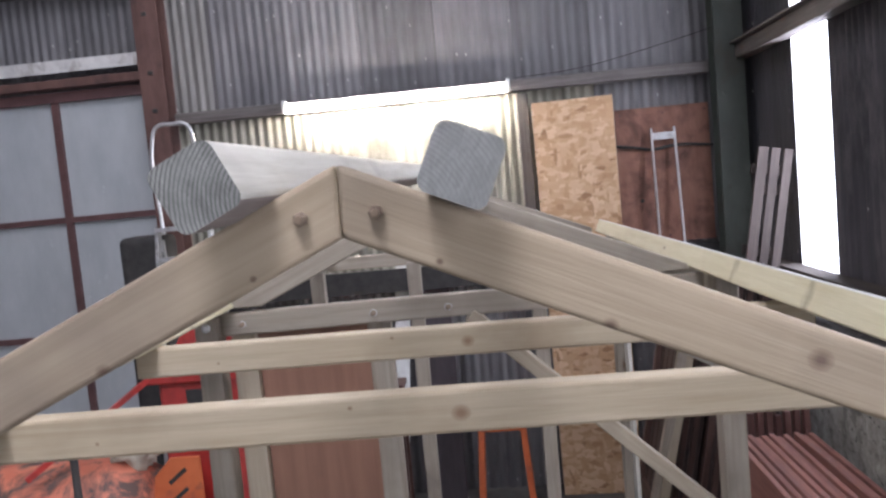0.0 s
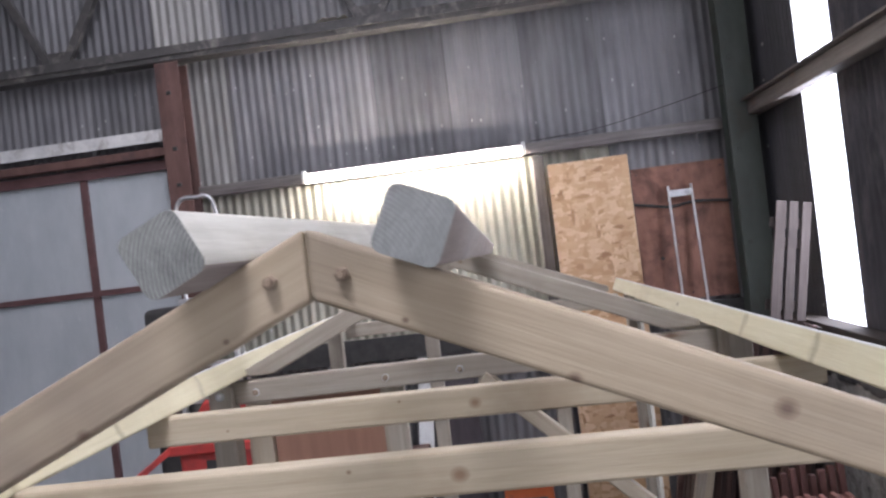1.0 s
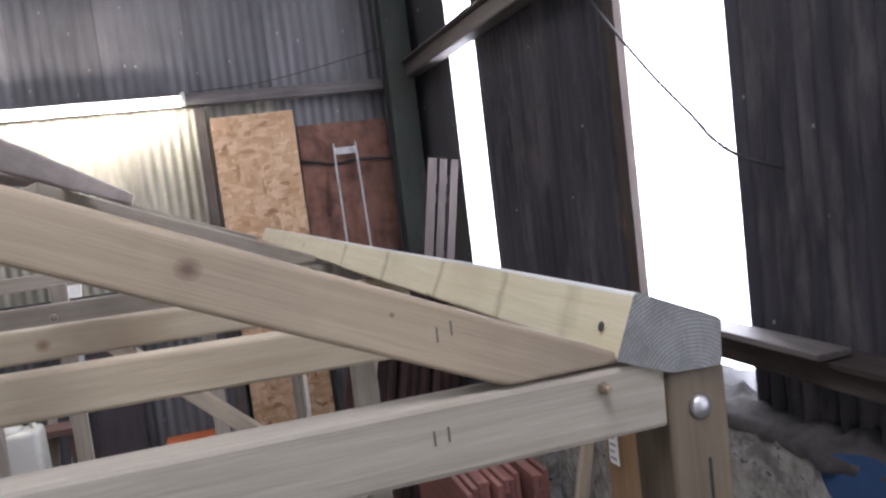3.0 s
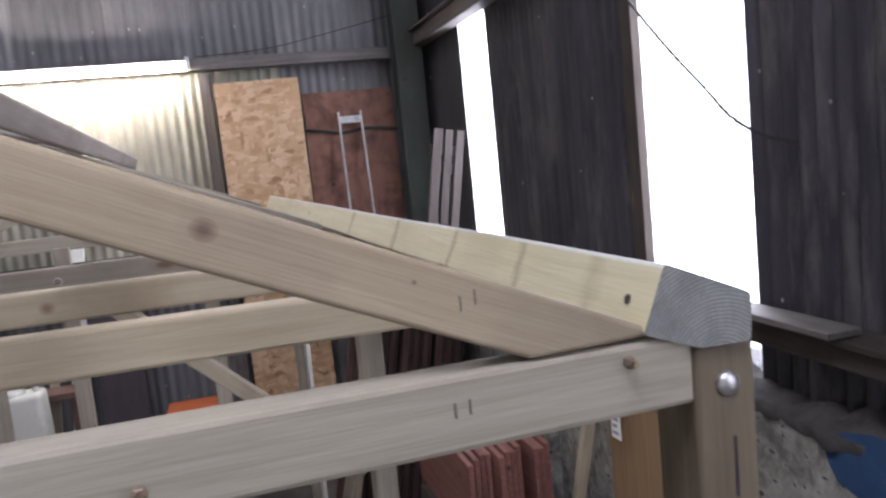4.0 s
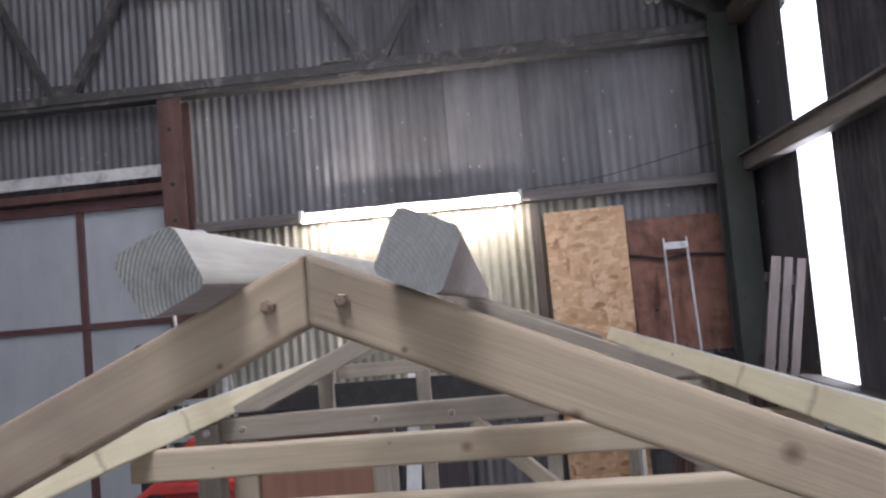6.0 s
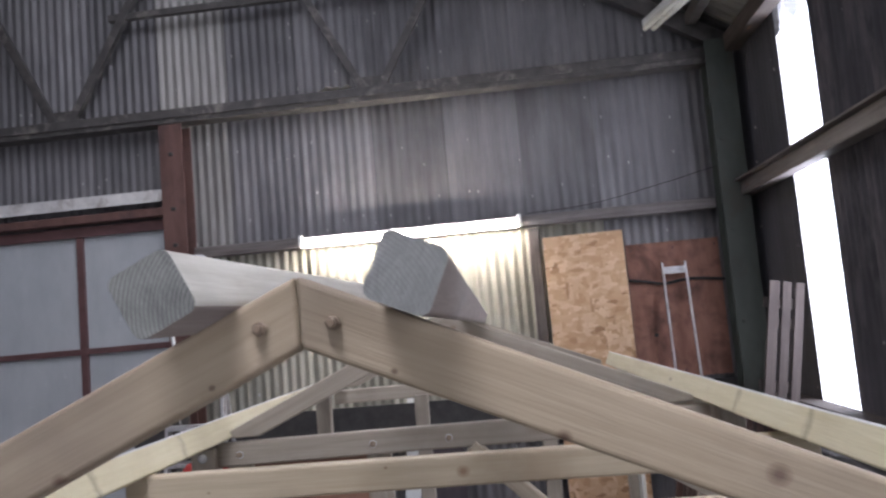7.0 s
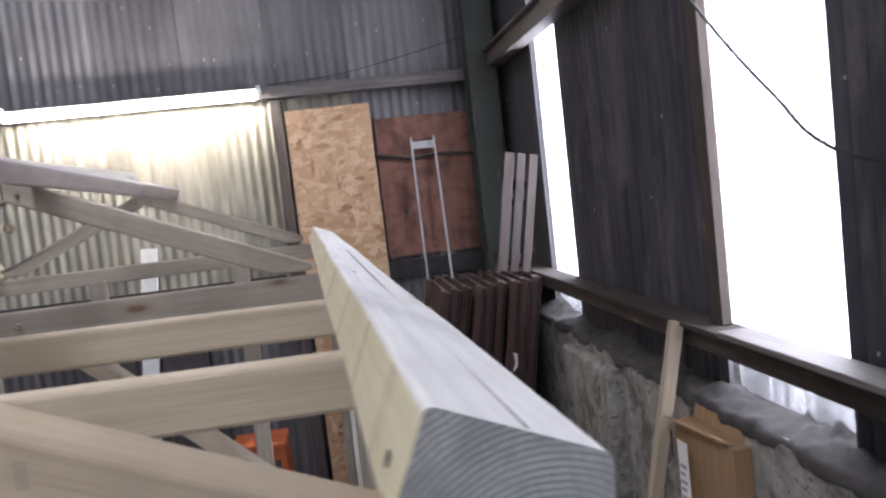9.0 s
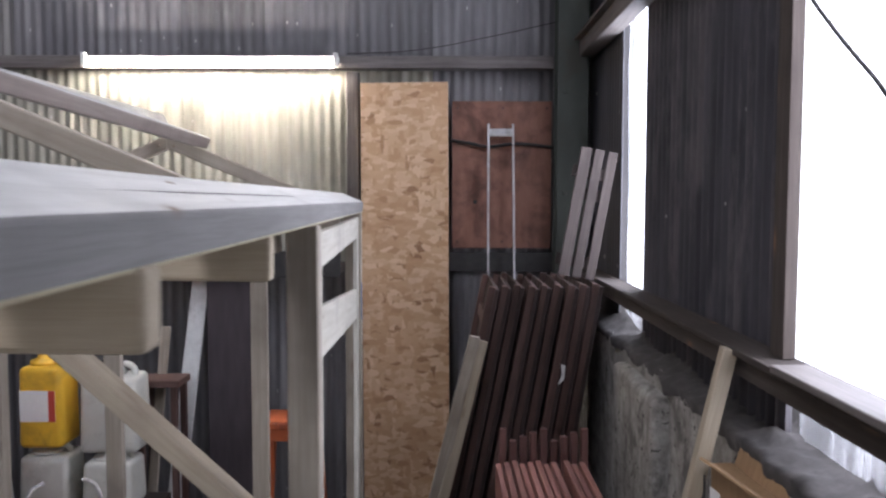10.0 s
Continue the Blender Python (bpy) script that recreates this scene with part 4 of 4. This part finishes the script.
def fence_panel(k):
    """Ledged panel seen from its edge, leaning over to the side wall."""
    root = new("fence_panel")
    for j in range(6):
        part("board", box(-0.011, 0.011, 0.13 * j, 0.13 * j + 0.115, 0, 1.84, 0.002), BOARD_STAIN, root)
    for y in (0.002, 0.71):
        part("stile", box(-0.05, -0.0115, y, y + 0.05, -0.01, 1.85, 0.003), BROWN_STAIN, root)
    for z in (0.25, 1.6):
        part("ledge", box(-0.035, -0.0115, 0.06, 0.70, z, z + 0.07, 0.003), BROWN_STAIN, root)
    return root


first = tagged(fence_panel(0), "dark brown stained fence panel leaning in a row", "fence panel", "leaning fence panels")
first.matrix_basis = pose(0.925, 5.15, FL + 0.01, 0, 11.5, 0)
for k in range(1, 9):
    copy_thing(first, pose(0.925 + 0.082 * k, 5.15 + 0.035 * (k % 3), FL + 0.01, 0, 11.5 - 0.25 * k, (k * 7 % 5 - 2) * 0.6))
pale = tagged(bar_part("plank", (0.82, 4.95, FL), (1.20, 5.03, 1.10), 0.03, 0.06, PINE), "pale narrow plank leaning on the fence panels", "plank")
tagged(bar_part("plank", (0.77, 4.98, FL), (1.16, 5.0, 1.13), 0.03, 0.06, PINE_DULL), "pale narrow plank leaning on the fence panels", "plank")
for k, z in enumerate((0.55,)):
    tagged(part("paint_flake", prism([(1.63 + 0.11 * k, z + 0.28), (1.665 + 0.11 * k, z + 0.31), (1.672 + 0.11 * k - 0.01 * k, z + 0.39 - 0.06 * k), (1.645 + 0.11 * k, z + 0.40 - 0.07 * k), (1.652 + 0.11 * k, z + 0.34 - 0.03 * k)], 5.135, 5.1375), PAPER), "scrap of white paper stuck on a panel", "paper")

# red boards stacked flat and on edge
for k in range(11):
    x = 1.235 + 0.037 * k + (0.02 if k > 7 else 0)
    tagged(part("red_board", box(x, x + 0.027, 3.45 + 0.03 * (k * 5 % 4), 4.42, 0.20, 0.63 + 0.008 * (k % 3), 0.004), RED_STAIN), "red-brown stained board stood on edge in a stack", "board", "stacked red boards")
base = tagged(part("timber_block", box(1.2, 1.70, 3.55, 4.35, FL, 0.196, 0.006), OLD_WOOD), "dark timber baulk under the stacked boards", "baulk")
for k in range(9):
    x = 1.262 + 0.05 * k
    tagged(bar_part("red_board", (x, 4.46, FL), (x + 0.02, 4.60, 0.745 - 0.02 * (k * 3 % 4)), 0.034, 0.045, RED_DARK, up=(0, 1, 0)), "red-brown stained board leaning upright behind the stack", "board", "upright red boards")

# stick and carton by the block wall
tagged(bar_part("wooden_stick", (1.515, 3.36, FL), (1.918, 3.34, 1.385), 0.045, 0.05, PINE), "pale sawn batten leaning on the block wall", "batten")
carton = thing("carton", pose(1.902, 3.10, 0, 0, 0, -86), "tall brown cardboard carton with torn open flaps", "carton")
part("body", box(-0.2, 0.2, -0.036, 0.036, FL, 1.02, 0.006), CARD, carton)
part("flap", box(-0.18, 0.17, -0.005, 0.005, -0.03, 0.03, 0.003), CARD, carton, "torn flap", m=pose(0, -0.045, 1.03, 60, 0, 4))
part("flap", box(-0.17, 0.16, -0.004, 0.004, 0, 0.06, 0.003), CARD, carton, "torn flap", m=pose(0, 0.03, 1.02, -18, 0, 0))
lab = part("label_sheet", box(-0.10, -0.03, -0.0805, -0.0785, 0.74, 0.98, 0.0), PAPER, carton, "white printed label")
for k in range(5):
    part("print_bar", box(-0.09, -0.045 - 0.012 * (k % 2), -0.0825, -0.0806, 0.76 + 0.03 * k, 0.772 + 0.03 * k), INK, lab)
part("hand_hole", box(-0.15, -0.138, -0.0805, -0.0785, 0.9, 1.0), BLACK, carton, "dark slot")
bm = bmesh.new()
ring = [bm.verts.new((0, 0.2 * math.cos(a) * (1 + 0.25 * noise.noise((math.cos(a) * 2, math.sin(a) * 2, 4))), 0.11 * math.sin(a) * (1 + 0.25 * noise.noise((math.cos(a) * 2, math.sin(a) * 2, 9))))) for a in np.linspace(0, 2 * math.pi, 28)[:-1]]
bm.faces.new(ring)
paint = part("sprayed_patch", bm, BLUE_SPRAY, wall_east, "patch of dark blue spray paint", m=pose(1.945, 1.9, 1.03))

# ---- left part of the back ----
bench = thing("wall_shelf", pose(-1.0, 6.35, 1.36), "dark timber shelf along the back wall with clutter", "shelf")
part("board", box(-1.2, 1.28, -0.15, 0.2, 0, 0.05, 0.004), OLD_WOOD, bench)
# black strip along the front, continuing the dark band
part("front_edge", box(-1.2, 1.28, -0.17, -0.151, -0.03, 0.15, 0.003), BLACK, bench)
step = thing("step_ladder", pose(-2.12, 5.55, FL), "aluminium step ladder standing open", "ladder")
for s in (-1, 1):
    bar_part("stile", (s * 0.24, -0.32, 0), (s * 0.19, 0.0, 2.42), 0.025, 0.06, ALU, step, up=(0, 1, 0), bevel=0.003)
    bar_part("rear_leg", (s * 0.24, 0.42, 0), (s * 0.18, 0.03, 2.36), 0.022, 0.03, ALU, step, up=(0, 1, 0), bevel=0.003)
for k in range(9):
    z = 0.25 + 0.245 * k
    t = z / 2.42
    part("tread", box(-0.23 + 0.045 * t, 0.23 - 0.045 * t, -0.36 + 0.32 * t, -0.27 + 0.32 * t, z, z + 0.03, 0.003), ALU, step)
tube_curve("hand_loop", [(-0.15, 0, 2.4), (-0.155, 0.0, 3.05), (-0.11, 0.0, 3.15), (0.0, 0, 3.16), (0.10, 0.0, 3.15), (0.14, 0.0, 3.05), (0.145, 0, 2.4)], 0.014, ALU, step, "bent tube guard rail")
part("platform", box(-0.19, 0.19, -0.06, 0.2, 2.421, 2.45, 0.004), ALU, step)

dark = tagged(part("dark_door", box(-0.67, -0.355, 6.26, 6.30, FL, 1.35, 0.004), DARK_DOOR), "dark purple-grey painted door leaning on the shelf", "door panel")
tagged(bar_part("white_board", (-0.86, 6.0, FL), (-0.70, 6.46, 1.80), 0.115, 0.03, WHITE_PAINT, up=(0, 1, 0)), "white painted board leaning against the back wall", "board")
tagged(bar_part("batten", (-0.98, 5.9, FL), (-0.90, 6.1, 1.0), 0.06, 0.035, PINE_DULL, up=(0, 1, 0)), "pale batten standing beside the white board", "batten")
stool = thing("stool", pose(-0.03, 6.0, FL), "orange painted wooden stool", "stool")
part("seat", box(-0.185, 0.185, -0.17, 0.17, 0.81, 0.86, 0.012, 3), ORANGE, stool)
for sx in (-1, 1):
    for sy in (-1, 1):
        bar_part("leg", (sx * 0.20, sy * 0.18, 0.0), (sx * 0.15, sy * 0.12, 0.81), 0.045, 0.045, ORANGE, stool, up=(0, 1, 0))
    bar_part("stretcher", (sx * 0.186, -0.15, 0.25), (sx * 0.186, 0.15, 0.25), 0.03, 0.03, ORANGE, stool)
part("apron", box(-0.17, 0.17, -0.15, -0.13, 0.73, 0.809, 0.003), ORANGE, stool)


bench_red = thing("low_bench", pose(-0.87, 5.95, FL), "dark red painted wooden bench behind the canisters", "bench")
part("seat", box(-0.16, 0.14, -0.12, 0.12, 1.09, 1.135, 0.006), BROWN_STAIN, bench_red)
for sx in (-0.12, 0.1):
    for sy in (-0.09, 0.09):
        part("leg", box(sx - 0.02, sx + 0.02, sy - 0.02, sy + 0.02, 0, 1.089, 0.003), BROWN_STAIN, bench_red)


def jerrycan(name, m, h, w, d, material, label, capmat):
    root = thing(name, m, label, "canister", "plastic canisters")
    bm = box(-w / 2, w / 2, -d / 2, d / 2, 0, h * 0.86, min(w, d) * 0.14, 4)
    for v in bm.verts:
        if v.co.z > h * 0.7:
            v.co.x *= 0.95
            v.co.y *= 0.95
    part("body", bm, material, root, smooth=True)
    part("neck", lathe([(w * 0.3, 0), (w * 0.28, h * 0.05), (w * 0.13, h * 0.08), (w * 0.12, h * 0.12)], 18), material, root, m=pose(-w * 0.1, 0, h * 0.85), smooth=True)
    part("cap", lathe([(w * 0.13, 0), (w * 0.13, h * 0.06), (w * 0.11, h * 0.065)], 18), capmat, root, m=pose(-w * 0.1, 0, h * 0.965))
    tube_curve("handle", [(-w * 0.05, 0, h * 0.84), (w * 0.05, 0, h * 0.95), (w * 0.3, 0, h * 0.95), (w * 0.38, 0, h * 0.83)], w * 0.055, material, root)
    return root


crate = tagged(part("crate", box(-1.70, -0.8, 5.42, 5.85, FL, -0.055, 0.008), OLD_WOOD), "dark wooden crate under the canisters", "crate")
jerrycan("canister", pose(-1.455, 5.6, 0.35), 0.58, 0.27, 0.26, YELLOW, "yellow plastic chemical canister with a white label", YELLOW)
can = bpy.data.objects["canister"]
lb = part("label", box(-0.115, 0.10, -0.134, -0.1315, 0.17, 0.36), PAPER, can, "white label with a red stripe")
part("red_stripe", box(0.06, 0.10, -0.1365, -0.1345, 0.17, 0.36), PAPER_RED, lb)
jerrycan("canister", pose(-1.455, 5.62, -0.05), 0.40, 0.31, 0.27, MILKY, "milky white plastic canister under the yellow one", BLACK)
jerrycan("canister", pose(-1.07, 5.66, 0.30), 0.55, 0.36, 0.26, MILKY, "milky white plastic canister", BLACK)
jerrycan("canister", pose(-1.07, 5.62, -0.05), 0.355, 0.31, 0.27, MILKY, "milky white plastic canister under another", BLACK)
chair = thing("folded_chair", pose(-1.15, 5.1, FL, 0, 0, 20), "old folded metal chair with grey cloth", "chair")
for s in (-1, 1):
    tube_curve("leg", [(s * 0.2, -0.1, 0), (s * 0.2, 0.02, 0.45), (s * 0.17, 0.1, 0.66), (s * 0.1, 0.12, 0.7)], 0.012, ALU, chair)
part("seat", box(-0.18, 0.18, -0.02, 0.02, 0, 0.36, 0.015, 3), SACK, chair, m=pose(0, 0.0, 0.3, 24, 0, 0), smooth=True)

# red machine, rack and tank
tank = thing("tank", pose(-2.12, 3.82, 0.57, 0, 90, 0), "faded red steel tank with peeling paint", "tank")
part("shell", lathe([(0.02, -0.72), (0.2, -0.7), (0.31, -0.62), (0.36, -0.5), (0.36, 0.30), (0.31, 0.40), (0.2, 0.46), (0.02, 0.48)], 36), TANK_RED, tank, smooth=True)
for s in (-0.4, 0.25):
    part("cradle", box(0.30, 1.02, -0.25, 0.25, s - 0.03, s + 0.03, 0.004), STEEL_DARK, tank)
pipe = tagged(part("pipe", lathe([(0.017, 0), (0.017, 1.66)], 14), STEEL_DARK, m=pose(-1.83, 3.4, FL)), "upright grey steel pipe with a red end", "pipe")
part("red_cap", lathe([(0.021, 0), (0.021, 0.06), (0.016, 0.065)], 14), RACK_RED, pipe, "red plastic cap", m=pose(0, 0, 1.66))
bracket = thing("slotted_guard", pose(-1.55, 3.75, FL), "orange-red steel guard with cut slots", "guard")
part("plate", prism([(-0.13, 0), (0.13, 0), (0.13, 1.40), (-0.015, 1.40), (-0.1, 1.31), (-0.13, 1.1)], -0.008, 0.008, 0.003, 2), ORANGE, bracket)
for k in range(5):
    part("slot", box(-0.055, 0.055, -0.0105, -0.0085, -0.010, 0.010), BLACK, bracket, m=pose(0.015, 0, 0.93 + 0.095 * k, 0, -38, 0))
rack = thing("red_rack", pose(-1.43, 3.95, FL), "red enamelled steel machine housing", "machine")
part("housing", box(-0.24, 0.27, -0.02, 0.3, 0.0, 1.72, 0.02, 3), RACK_RED, rack)
part("top_tray", box(-0.28, 0.30, -0.06, 0.32, 1.721, 1.77, 0.01), RACK_RED, rack)
part("lid", prism([(-0.24, 1.771), (0.24, 1.771), (0.14, 1.97), (-0.10, 1.97)], 0.02, 0.27, 0.02, 3), RACK_RED, rack, "sloping red hood")
part("vent_slot", box(-0.1, 0.1, -0.0225, -0.0205, 1.6, 1.68, 0.0), BLACK, rack)
tagged(bar_part("red_bar", (-2.16, 3.55, 0.95), (-1.66, 3.93, 1.33), 0.025, 0.028, RACK_RED), "red painted steel bar leaning across the machine", "bar")
bm = bmesh.new()
bmesh.ops.create_icosphere(bm, subdivisions=4, radius=0.11)
for v in bm.verts:
    k = 1 + 0.55 * noise.noise(v.co * 16) + 0.25 * noise.noise(v.co * 45)
    v.co = Vector((v.co.x * 1.1 * k, v.co.y * k, v.co.z * 0.9 * k))
heap = tagged(part("sacking", bm, SACK, m=pose(-1.77, 3.86, 0.985), smooth=True), "crumpled cream sacking on the red tank", "sack")
case = tagged(part("black_case", box(-2.62, -2.3, 5.55, 5.85, FL, 1.95, 0.05, 4), BLACK), "tall black case beside the step ladder", "case")
clamp = tagged(part("clamp", box(0, 0.03, 0, 0.02, 0, 0.17, 0.004), BLUE_PLASTIC, m=FRAME @ pose(0.919, 3.452, 1.28)), "small blue plastic clamp fixed on the rear post", "clamp")
